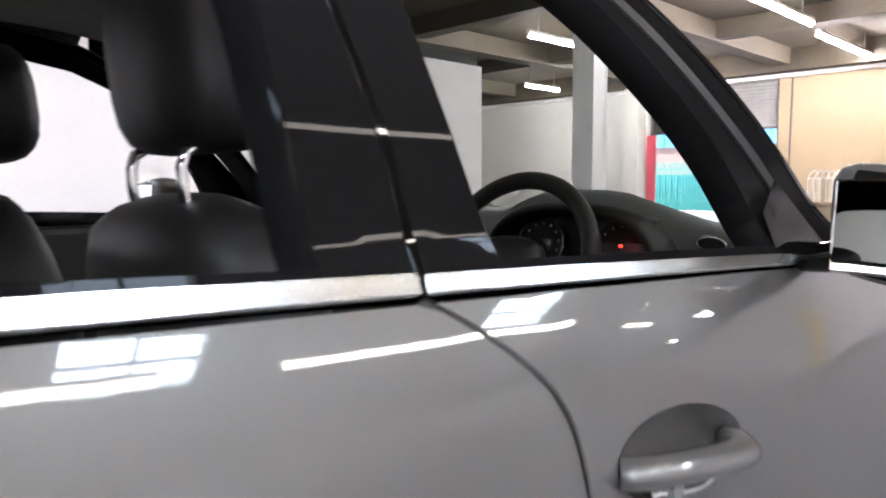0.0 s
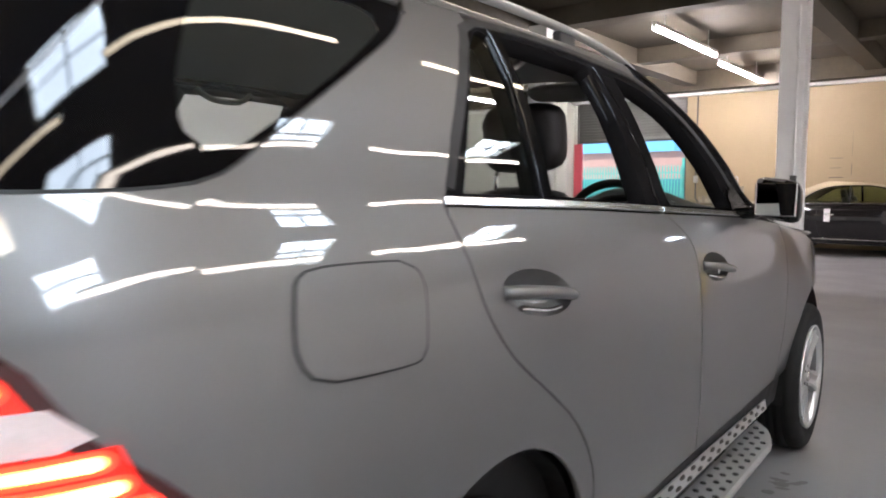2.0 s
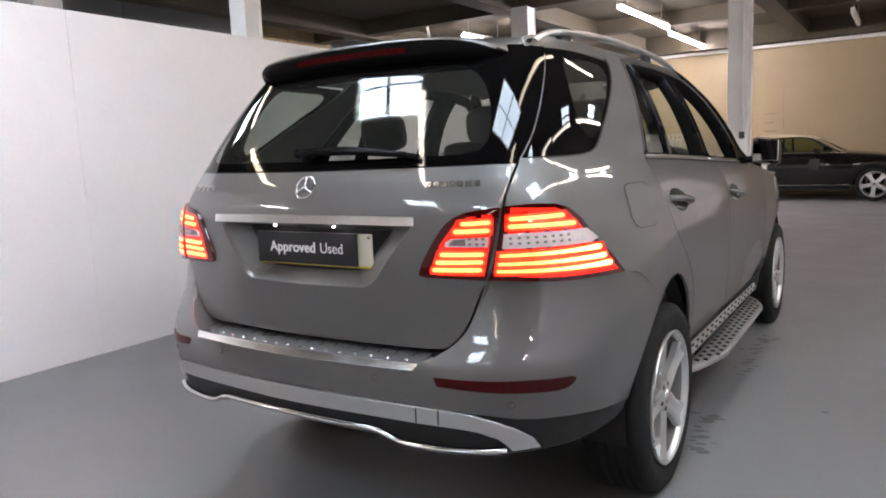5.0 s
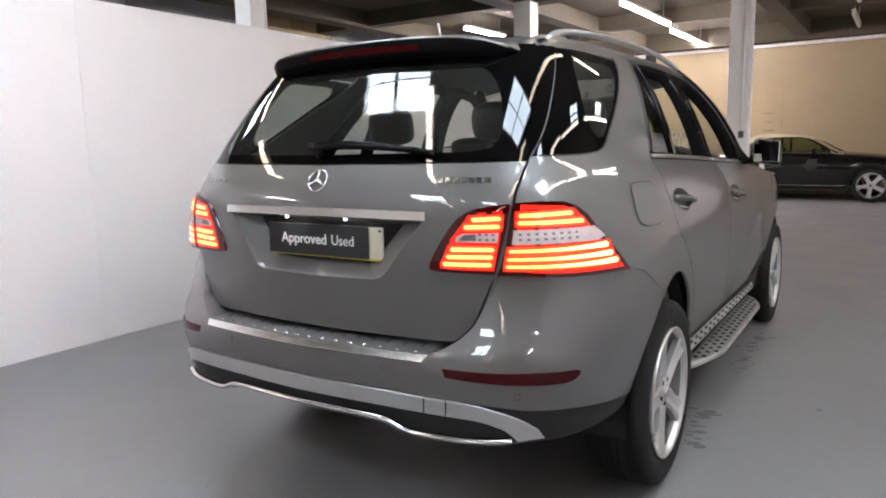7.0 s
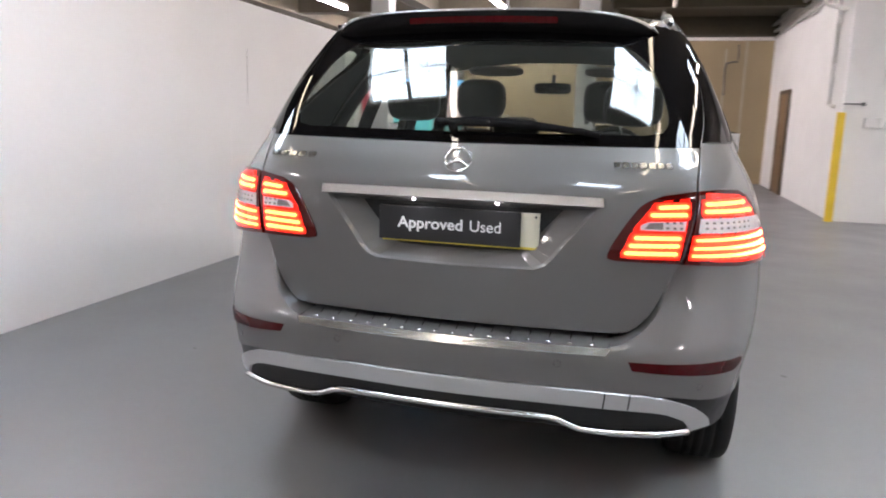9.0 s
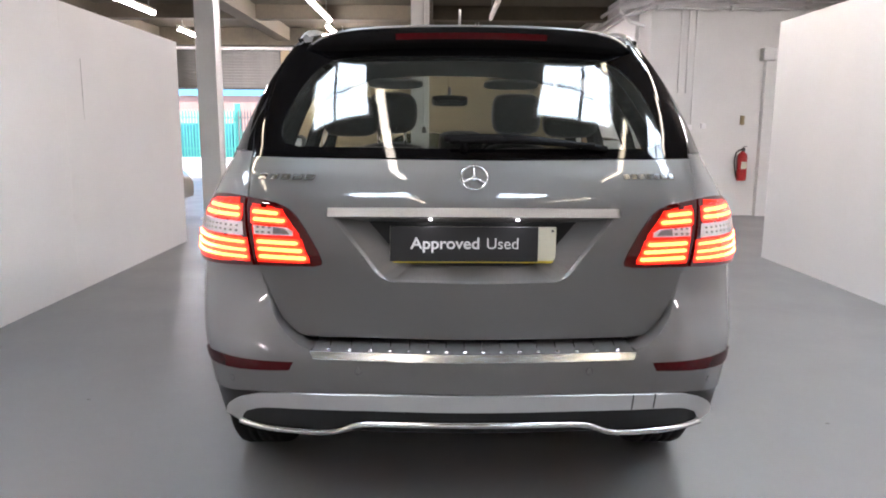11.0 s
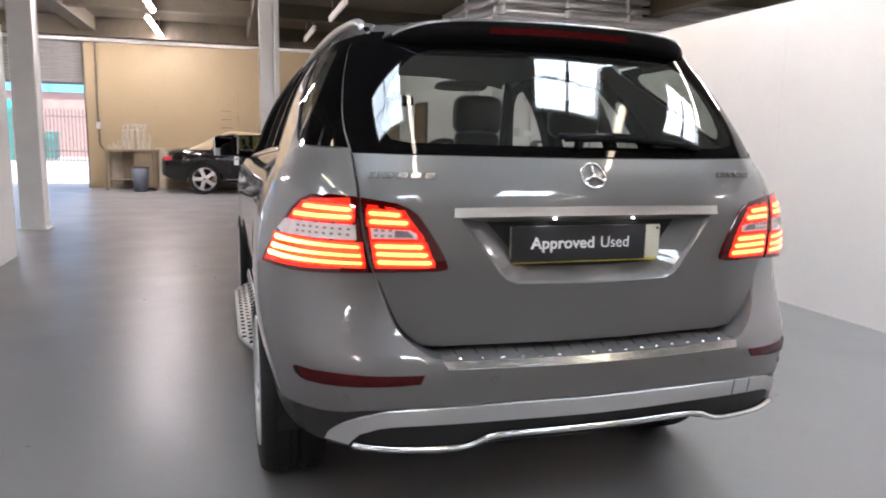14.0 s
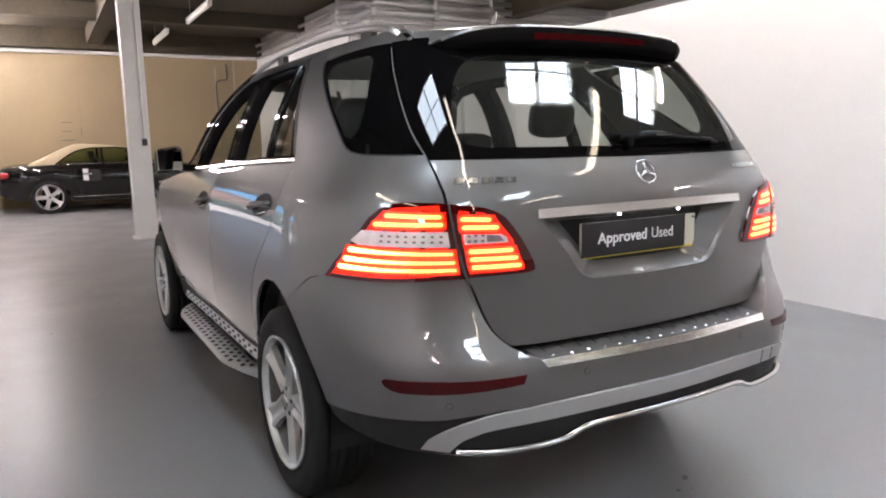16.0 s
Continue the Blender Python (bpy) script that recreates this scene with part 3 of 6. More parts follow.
# shared lines, in (u, z), for one side
door_cut = rounded([SY(1.072, 1.258), SY(1.073, 1.19), SY(1.088, 1.07), SY(1.156, 0.979), SY(1.294, 0.879), SY(1.40, 0.80), SY(1.49, 0.70), SY(1.548, 0.585), SY(1.565, 0.43)])
gap_line = rounded([(31.0, 0.722), (33.3, 0.77), (35.0, 0.85), (36.0, 0.905), (37.4, 0.95), (39.9, 1.143), (41.2, 1.20), (43.2, 1.268)])
glass_line = rounded([(43.2, 1.268), (46.0, 1.36), (49.0, 1.50), (51.5, 1.60), (53.0, 1.655)])
quarter_edge = rounded([(43.6, 1.283), SY(0.45, 1.283), SY(0.56, 1.288), SY(0.64, 1.305), SY(0.737, 1.364), SY(0.85, 1.430), SY(0.965, 1.497), SY(1.10, 1.578), SY(1.17, 1.632)])
pillar_front = rounded([SY(1.40, 1.662), SY(1.33, 1.60), SY(1.23, 1.476), SY(1.13, 1.35), SY(1.072, 1.258)])
b_gap = rounded([SY(2.095, 1.212), SY(2.16, 1.165), SY(2.203, 1.11), SY(2.215, 1.03), SY(2.235, 0.88), SY(2.265, 0.74), SY(2.35, 0.43)])
front_cut = rounded([SY(3.30, 1.13), SY(3.36, 1.0), SY(3.40, 0.80), SY(3.42, 0.43)])
light_low = [(36.8, 0.933), (41.8, 0.928), (47.5, 0.921), (54.4, 0.918), (58.8, 0.915)]
light_top = [(39.9, 1.143), (44.0, 1.147), (47.5, 1.143), (49.4, 1.128), (51.0, 1.100), (53.2, 1.030), (56.0, 0.978), (58.8, 0.915)]


def dish_ring(y, z):
    """The oval edge of a handle's recess."""
    return [SY(y + 0.128 * math.cos(a), z + 0.046 * math.sin(a) - 0.016 * math.cos(a)) for a in np.linspace(0, math.tau, 40, endpoint=False)]


def shifted(line, du):
    return [(u + du, z) for u, z in line]


for mir in (False, True):
    side = "right" if not mir else "left"
    # rear quarter with the pillar
    out = gap_line[gap_line.index(min(gap_line, key=lambda p: abs(p[1] - 0.935))):]
    ring = shifted(out, GAP / 2) + shifted(quarter_edge, 0.0) + [SY(1.20, 1.672), SY(1.40, 1.678)] + pillar_front[:-1]
    ring += shifted(door_cut[:-3], -GAP / 2)
    ring += [p for p in arch(HUB_R, 20, 117)]
    ring += rounded([SY(0.84, 0.80), SY(0.76, 0.838), SY(0.66, 0.892), (58.8, 0.913)])[1:] + [(54.4, 0.922), (47.5, 0.925), (41.8, 0.932)]
    panel("rear_wing", ring, paint, estate, mirror=mir)
    # fuel flap, only on the driver's side
    if not mir:
        flap = [(65.0, 1.142), (65.6, 1.166), (67.8, 1.176), (75.6, 1.172), (77.2, 1.160), (77.8, 1.132), (76.4, 1.045), (75.6, 1.031), (73.5, 1.028), (67.0, 1.034), (65.3, 1.045), (64.4, 1.079)]
        c = (71.0, 1.10)
        soft = smooth_line([(u * US, z) for u, z in flap], 0.012, True)
        flap = [(p.x / US, p.y) for p in soft]
        panel("fuel_flap_gap", [(c[0] + (u - c[0]) * 1.035, c[1] + (z - c[1]) * 1.05) for u, z in flap], plastic, estate, out=0.0012, edge=0)
        panel("fuel_flap", flap, paint, estate, out=0.0025, edge=0.001)
    # doors
    ring = [SY(1.08, 1.252), SY(1.6, 1.232), SY(2.085, 1.208)] + shifted(b_gap, -GAP / 2)[1:] + [SY(1.95, 0.425)] + shifted(door_cut, GAP / 2)[::-1][:-1]
    panel("rear_door", ring, paint, estate, mirror=mir, holes=[dish_ring(1.278, 1.082)])
    ring = [SY(2.105, 1.207), SY(2.6, 1.183), SY(2.95, 1.165), SY(3.28, 1.13)] + shifted(front_cut, -GAP / 2)[1:] + [SY(2.9, 0.425)] + shifted(b_gap, GAP / 2)[::-1][:-1]
    panel("front_door", ring, paint, estate, mirror=mir, holes=[dish_ring(2.385, 1.032)])
    # black strips sunk in the door gaps stand in for their shade
    for line in (door_cut, b_gap, front_cut):
        strip_on(line, 0.0046, plastic, "gap_shade", estate, out=-0.0036, mirror=mir)
    # front wing and front bumper
    ring = shifted(front_cut, GAP / 2) + [SY(3.44, 0.42)] + arch(HUB_F, 172, 20) + [(232, 0.55), (255, 0.62), (258, 0.80), (250, 0.93), (238, 1.00), (222, 1.055), (208, 1.10)]
    panel("front_wing", ring, paint, estate, mirror=mir)
    panel("front_bumper", [(310, 0.30), (310, 0.98), (280, 0.98), (256, 0.92), (258, 0.80), (256, 0.62), (232, 0.545), (231, 0.36), (260, 0.30)], paint, estate, mirror=mir, grid=0.06)
    # sills
    panel("sill", [SY(1.50, 0.30), SY(3.54, 0.30), SY(3.52, 0.418), SY(2.5, 0.418), SY(1.545, 0.418)], plastic, estate, mirror=mir, out=-0.004)
    # belt moulding in chrome
    strip_on([SY(1.075, 1.262), SY(1.6, 1.243), SY(2.09, 1.220)], 0.0070, bright_trim, "belt_moulding", estate, out=0.007, mirror=mir)
    strip_on([SY(2.10, 1.219), SY(2.6, 1.194), SY(2.93, 1.176)], 0.0066, bright_trim, "belt_moulding", estate, out=0.007, mirror=mir)
    # window surround with three openings
    dlo = [SY(1.078, 1.270), SY(1.6, 1.251), SY(2.1, 1.227), SY(2.6, 1.202), SY(3.00, 1.180), SY(2.93, 1.26), SY(2.86, 1.34), SY(2.76, 1.43), SY(2.64, 1.525), SY(2.52, 1.595), SY(2.40, 1.640),
           SY(2.2, 1.668), SY(1.8, 1.682), SY(1.50, 1.676), SY(1.405, 1.660)] + pillar_front[2:-2]
    light = rounded([SY(1.145, 1.276), SY(1.20, 1.372), SY(1.28, 1.49), SY(1.37, 1.60), SY(1.435, 1.645)]) + rounded([SY(1.475, 1.64), SY(1.46, 1.55), SY(1.445, 1.42), SY(1.43, 1.268)])
    rear_open = rounded([SY(1.475, 1.268), SY(1.50, 1.42), SY(1.515, 1.55), SY(1.53, 1.646)]) + [SY(1.70, 1.650), SY(1.995, 1.640)] + rounded([SY(2.012, 1.62), SY(2.014, 1.55), SY(2.014, 1.40), SY(2.018, 1.240)])
    front_open = rounded([SY(2.203, 1.232), SY(2.178, 1.40), SY(2.168, 1.55), SY(2.180, 1.630)]) + rounded([SY(2.36, 1.605), SY(2.50, 1.550), SY(2.61, 1.468), SY(2.71, 1.370), SY(2.78, 1.27), SY(2.80, 1.206)])
    panel("window_surround", dlo, pillar_black, estate, mirror=mir, out=-0.003, edge=0.05, holes=[light, rear_open, front_open], label="gloss black window surround and pillar")
    panel("quarter_light", [(u + (u - 108) * 0.0, z) for u, z in light], glass_clear, estate, mirror=mir, out=-0.010, edge=0)
    strip_on([SY(1.452, 1.262), SY(1.472, 1.42), SY(1.487, 1.55), SY(1.503, 1.652)], 0.011, gloss_black, "window_divider", estate, out=0.002, mirror=mir)
    strip_on([SY(1.10, 1.285), SY(1.25, 1.49), SY(1.34, 1.597), SY(1.43, 1.660), SY(1.8, 1.676), SY(2.2, 1.661), SY(2.41, 1.63), SY(2.64, 1.513), SY(2.86, 1.325), SY(2.96, 1.21)], 0.009, plastic, "window_seal", estate, out=0.001, mirror=mir)
    # the roof's side up to the gutter, and the black screen pillar
    cant = [SY(2.40, 1.690), SY(2.50, 1.655), SY(2.60, 1.605), SY(2.70, 1.545), SY(2.80, 1.478), SY(2.90, 1.395), SY(3.00, 1.295), SY(3.08, 1.205), SY(3.11, 1.170)]
    low_line = [SY(1.50, 1.679), SY(1.8, 1.685), SY(2.2, 1.671), SY(2.38, 1.648), SY(2.41, 1.643), SY(2.53, 1.598), SY(2.65, 1.528), SY(2.77, 1.433), SY(2.87, 1.343), SY(2.94, 1.263), SY(3.02, 1.178)]
    ring = [SY(2.39, 1.693), SY(2.2, 1.700), SY(1.8, 1.70), SY(1.2, 1.70), SY(0.80, 1.692), (53.2, 1.662), (52.9, 1.652), SY(0.95, 1.652), SY(1.17, 1.652), SY(1.20, 1.675), SY(1.40, 1.681)] + low_line[:4]
    panel("roof_side", ring, paint, estate, mirror=mir, edge=0.01)
    panel("roof_corner", [(47.5, 1.655), (53.4, 1.655), (53.8, 1.663), SY(0.80, 1.693), SY(0.80, 1.70), (50.5, 1.70), (47.5, 1.69)], paint, estate, mirror=mir, out=-0.001, edge=0.008)
    panel("screen_pillar", cant + low_line[4:][::-1], pillar_black, estate, mirror=mir, edge=0.012, label="black screen pillar")
    strip_on([SY(2.38, 1.694)] + cant, 0.004, gloss_black, "screen_trim", estate, out=0.004, mirror=mir)
    strip_on([SY(2.105, 1.225), SY(2.107, 1.302), SY(2.10, 1.362), SY(2.09, 1.43), SY(2.07, 1.55), SY(2.05, 1.665)], 0.0024, frit, "pillar_gap", estate, out=-0.0012, mirror=mir)
    # quarter window behind the pillar: black border and clear middle
    qw = shifted(glass_line, 0.17) + [SY(0.95, 1.648), SY(1.16, 1.640)] + quarter_edge[::-1][1:-2]
    clear = rounded([SY(0.63, 1.335), SY(0.605, 1.36), SY(0.615, 1.43), SY(0.665, 1.53), SY(0.715, 1.60), SY(0.76, 1.618)]) + rounded([SY(1.02, 1.616), SY(1.06, 1.602), SY(1.055, 1.575), SY(0.955, 1.508), SY(0.845, 1.441), SY(0.75, 1.385), SY(0.68, 1.345)])
    panel("quarter_window_border", qw, frit, estate, mirror=mir, out=-0.002, edge=0.006, holes=[clear])
    panel("quarter_window", clear, glass_dark, estate, mirror=mir, out=-0.003, edge=0)
    # a thin light line painted in as the highlight on the glass seam
    strip_on(shifted(glass_line[1:-1], 0.0), 0.0016, highlight_grey, "seam_highlight", estate, out=-0.0035, mirror=mir)
    strip_on(quarter_edge[1:], 0.0022, plastic, "window_moulding", estate, out=0.001, mirror=mir)

# tailgate
left = [(-u, z) for u, z in gap_line]
mid_low = [(u, 0.712) for u in (-27.0, -14.0, 0.0, 14.0, 27.0)]
tail_low = [(-30.0, 0.716)] + mid_low + [(30.0, 0.716)]
niche = [(-25.2, 1.090), (0.0, 1.090), (25.2, 1.090)] + rounded([(24.6, 1.078), (20.0, 0.975), (18.0, 0.925), (16.8, 0.905), (15.0, 0.893)]) + [(0.0, 0.889)] + [(-u, z) for u, z in rounded([(24.6, 1.078), (20.0, 0.975), (18.0, 0.925), (16.8, 0.905), (15.0, 0.893)])][::-1]
ring = tail_low + shifted(gap_line, -GAP / 2) + [(30.0, 1.265), (0.0, 1.262), (-30.0, 1.265)] + [(u + GAP / 2, z) for u, z in left[::-1]]
tailgate = panel("tailgate", ring, paint, estate, holes=[niche], edge=0.016)
# the recess for the number plate
bm = bmesh.new()
inner = [(u * 0.76, 1.077 + (z - 1.090) * 0.70) for u, z in niche]


def spot(u, z, o, surface="rear"):
    p = Vector(shell(abs(u), z, surface, o) if o else shell(abs(u), z, surface))
    if u < 0:
        p.x = -p.x
    return p


def toward(f):
    return [(u + (v - u) * f, z + (w - z) * f) for (u, z), (v, w) in zip(niche, inner)]


for pair, smooth in ((((0.0, 0.0), (0.05, -0.004), (0.11, -0.012)), True), (((0.11, -0.012), (1.0, -0.070)), False)):
    loops = [[bm.verts.new(spot(u, z, o)) for u, z in toward(f)] for f, o in pair]
    for a, b in zip(loops, loops[1:]):
        for i in range(len(a)):
            bm.faces.new((a[i], a[(i + 1) % len(a)], b[(i + 1) % len(a)], b[i])).smooth = smooth
bm.faces.new(loops[-1])
bmesh.ops.recalc_face_normals(bm, faces=bm.faces[:])
part("plate_recess", bm, paint, tailgate)
strip_on([(-25.9, 1.104), (-13, 1.107), (0, 1.108), (13, 1.107), (25.9, 1.104)], 0.0135, bright_trim, "handle_strip", tailgate, out=0.012, label="bright chrome handle strip")
lamps = []
for s in (-1, 1):
    part("plate_lamp", cylinder(spot(s * 8.2, 1.083, -0.012), spot(s * 8.2, 1.089, -0.012), 0.005, seg=12), lamp_white, tailgate)
    lamp = bpy.data.lights.new("plate_light", "POINT")
    lamp.energy, lamp.shadow_soft_size, lamp.color = 0.04, 0.008, (0.95, 0.97, 1.0)
    lamps.append(new("plate_light", lamp))
    lamps[-1].location = spot(s * 8.2, 1.078, 0.002)
# number plate and the dealer's board in front of it
PY = 0.160
plate = thing("number_plate", None, "cream number plate mostly covered by a black dealer board", "number plate")
part("plate", box(-0.26, 0.26, PY, PY + 0.006, 0.944, 1.058, 0.002), plate_cream, plate)
part("plate_edge", box(-0.26, 0.26, PY - 0.0015, PY - 0.0003, 0.944, 0.951, 0.0004, 1), plate_yellow, plate)
part("cover_board", box(-0.259, 0.203, PY - 0.008, PY - 0.003, 0.949, 1.059, 0.002), plate_black, plate, "black board lettered in white")
part("screw", cylinder((0.248, PY - 0.003, 1.046), (0.248, PY, 1.046), 0.004, seg=10), plate_black, plate)


def words(text, x, z, size, y, parent, name, bold=0.0, mat=None):
    cu = bpy.data.curves.new(name, "FONT")
    cu.body, cu.size, cu.extrude, cu.offset = text, size, 0.0006, bold
    tmp = bpy.data.objects.new(name, cu)
    scene.collection.objects.link(tmp)
    me = bpy.data.meshes.new_from_object(tmp.evaluated_get(bpy.context.evaluated_depsgraph_get()))
    bpy.data.objects.remove(tmp)
    bpy.data.curves.remove(cu)
    ob = new(name, me)
    ob.data.materials.append(mat or white_ink)
    ob.matrix_basis = pose(x, y, z, 90, 0, 0)
    ob.parent = parent
    wide = max(v.co.x for v in me.vertices)
    return ob, wide


bpy.context.view_layer.update()
ob, wide = words("Approved", 0, 0.990, 0.050, PY - 0.0088, plate, "lettering", 0.0009)
ob.matrix_basis = pose(-0.195, PY - 0.0088, 0.990, 90, 0, 0) @ Matrix.Diagonal((0.214 / wide, 1, 1, 1))
ob, wide = words("Used", 0, 0.990, 0.050, PY - 0.0088, plate, "lettering", 0.0)
ob.matrix_basis = pose(0.040, PY - 0.0088, 0.990, 90, 0, 0) @ Matrix.Diagonal((0.101 / wide, 1, 1, 1))
badge_metal = material("dull_chrome_badge", (0.34, 0.34, 0.335), 0.22, 0.9, scale=40, vary=0.25, fine=300)
# round badge and letter bars
badge_at = spot(0, 1.212, 0.002)
tilt = math.degrees(math.atan2(normal(0, 1.212)[2], -normal(0, 1.212)[1]))
bm = bmesh.new()
ring_pts = [(0.040 * math.cos(a), 0.040 * math.sin(a), 0) for a in np.linspace(0, math.tau, 40, endpoint=False)]
tube(ring_pts, 0.0032, 8, bm, closed=True)
own = bmesh.new()
bmesh.ops.create_cone(own, cap_ends=True, segments=32, radius1=0.010, radius2=0.005, depth=0.007)
join(bm, own)
for k in range(3):
    a = radians(90 + 120 * k)
    tube([(0, 0, 0.002), (0.039 * math.cos(a), 0.039 * math.sin(a), 0.001)], 0.0038, 6, bm)
bm.transform(Matrix.Translation(badge_at) @ Matrix.Rotation(radians(90 - tilt), 4, "X"))
part("round_badge", bm, chrome, tailgate, "chrome round badge")
for u0, u1, zc, count in ((-39.2, -29.0, 1.207, 5), (28.2, 37.4, 1.214, 7)):
    for k in range(count):
        a, b = u0 + (u1 - u0) * k / count, u0 + (u1 - u0) * (k + 0.72) / count
        panel("badge_bar", [(a, zc - 0.0075), (b, zc - 0.0075), (b + 0.1, zc + 0.0075), (a + 0.1, zc + 0.0075)], badge_metal, tailgate, out=0.0035, edge=0.003, grid=0.02)

# rear screen: black border, clear middle
edge_r = shifted(glass_line, -0.17)
top = [(46, 1.66), (30, 1.668), (15, 1.672), (0, 1.673), (-15, 1.672), (-30, 1.668), (-46, 1.66)]
ring = edge_r + top + [(-u, z) for u, z in edge_r[::-1]] + [(-30, 1.271), (0, 1.268), (30, 1.271)]
win = rounded([(-34, 1.302), (0, 1.298), (34, 1.302), (37.0, 1.312), (38.3, 1.34), (38.8, 1.40), (38.0, 1.50), (36.5, 1.555), (34.0, 1.585), (28, 1.597), (0, 1.602), (-28, 1.597), (-34.0, 1.585), (-36.5, 1.555), (-38.0, 1.50), (-38.8, 1.40), (-38.3, 1.34), (-37.0, 1.312), (-34, 1.302)])[:-1]
panel("rear_screen_border", ring, frit, tailgate, holes=[win], out=-0.001, edge=0.008)
panel("rear_screen", win, glass_dark, tailgate, out=-0.002, edge=0)
# wiper
arm = [spot(u, z, 0.022) for u, z in ((-3.0, 1.306), (2, 1.312), (12, 1.310), (24, 1.296))]
bm = tube(smooth_line(arm, 0.03), 0.013, 10, None, flat=0.8)
tube(smooth_line([spot(u, z, 0.012) for u, z in ((-6.2, 1.322), (6, 1.328), (16, 1.316), (26.5, 1.292))], 0.03), 0.010, 8, bm)
tube(smooth_line([spot(u, z, 0.020) for u, z in ((-5.0, 1.312), (0, 1.318), (6, 1.317))], 0.03), 0.017, 10, bm, flat=0.7)
tube([spot(-2.0, 1.296, 0.0), spot(-2.0, 1.304, 0.026)], 0.014, 12, bm)
part("wiper", bm, pillar_black, tailgate)

# tail lamps
bars_in = [(33.6, 1.096, 37.8, 1.100), (32.4, 1.074, 37.5, 1.077), (30.1, 1.007, 36.5, 1.009), (29.4, 0.984, 36.3, 0.987), (28.8, 0.962, 36.1, 0.964)]
bars_out = [(40.4, 1.107, 48.2, 1.110), (40.1, 1.086, 49.8, 1.085), (38.7, 1.004, 53.8, 1.008), (38.4, 0.980, 54.6, 0.980), (38.2, 0.959, 55.6, 0.955)]


def capsule(u0, z0, u1, z1, h):
    pts = []
    for k in range(9):
        a = radians(90 + 180 * k / 8)
        pts.append((u0 + h / US * 0.7 * (1 + math.cos(a)), z0 + h * math.sin(a)))
    for k in range(9):
        a = radians(-90 + 180 * k / 8)
        pts.append((u1 - h / US * 0.7 * (1 - math.cos(a)), z1 + h * math.sin(a)))
    return pts


def wedge(u0, z0, u1, z1, h0, h1):
    """A bar that widens from half height h0 to h1, with a round outer end."""
    pts = [(u0, z0 + h0), (u0, z0 - h0)]
    for k in range(11):
        a = radians(-90 + 180 * k / 10)
        pts.append((u1 - h1 / US * 0.8 * (1 - math.cos(a)), z1 + h1 * math.sin(a)))
    return pts


def inset(ring, d):
    """The outline drawn in by d metres."""
    pts = [Vector((u * US, z)) for u, z in ring]
    area = sum(a.x * b.y - b.x * a.y for a, b in zip(pts, pts[1:] + pts[:1]))
    res = []
    for a, b, c in zip(pts[-1:] + pts[:-1], pts, pts[1:] + pts[:1]):
        e = (c - a).normalized()
        n = Vector((-e.y, e.x)) * (1 if area > 0 else -1)
        res.append(((b.x + n.x * d) / US, b.y + n.y * d))
    return res


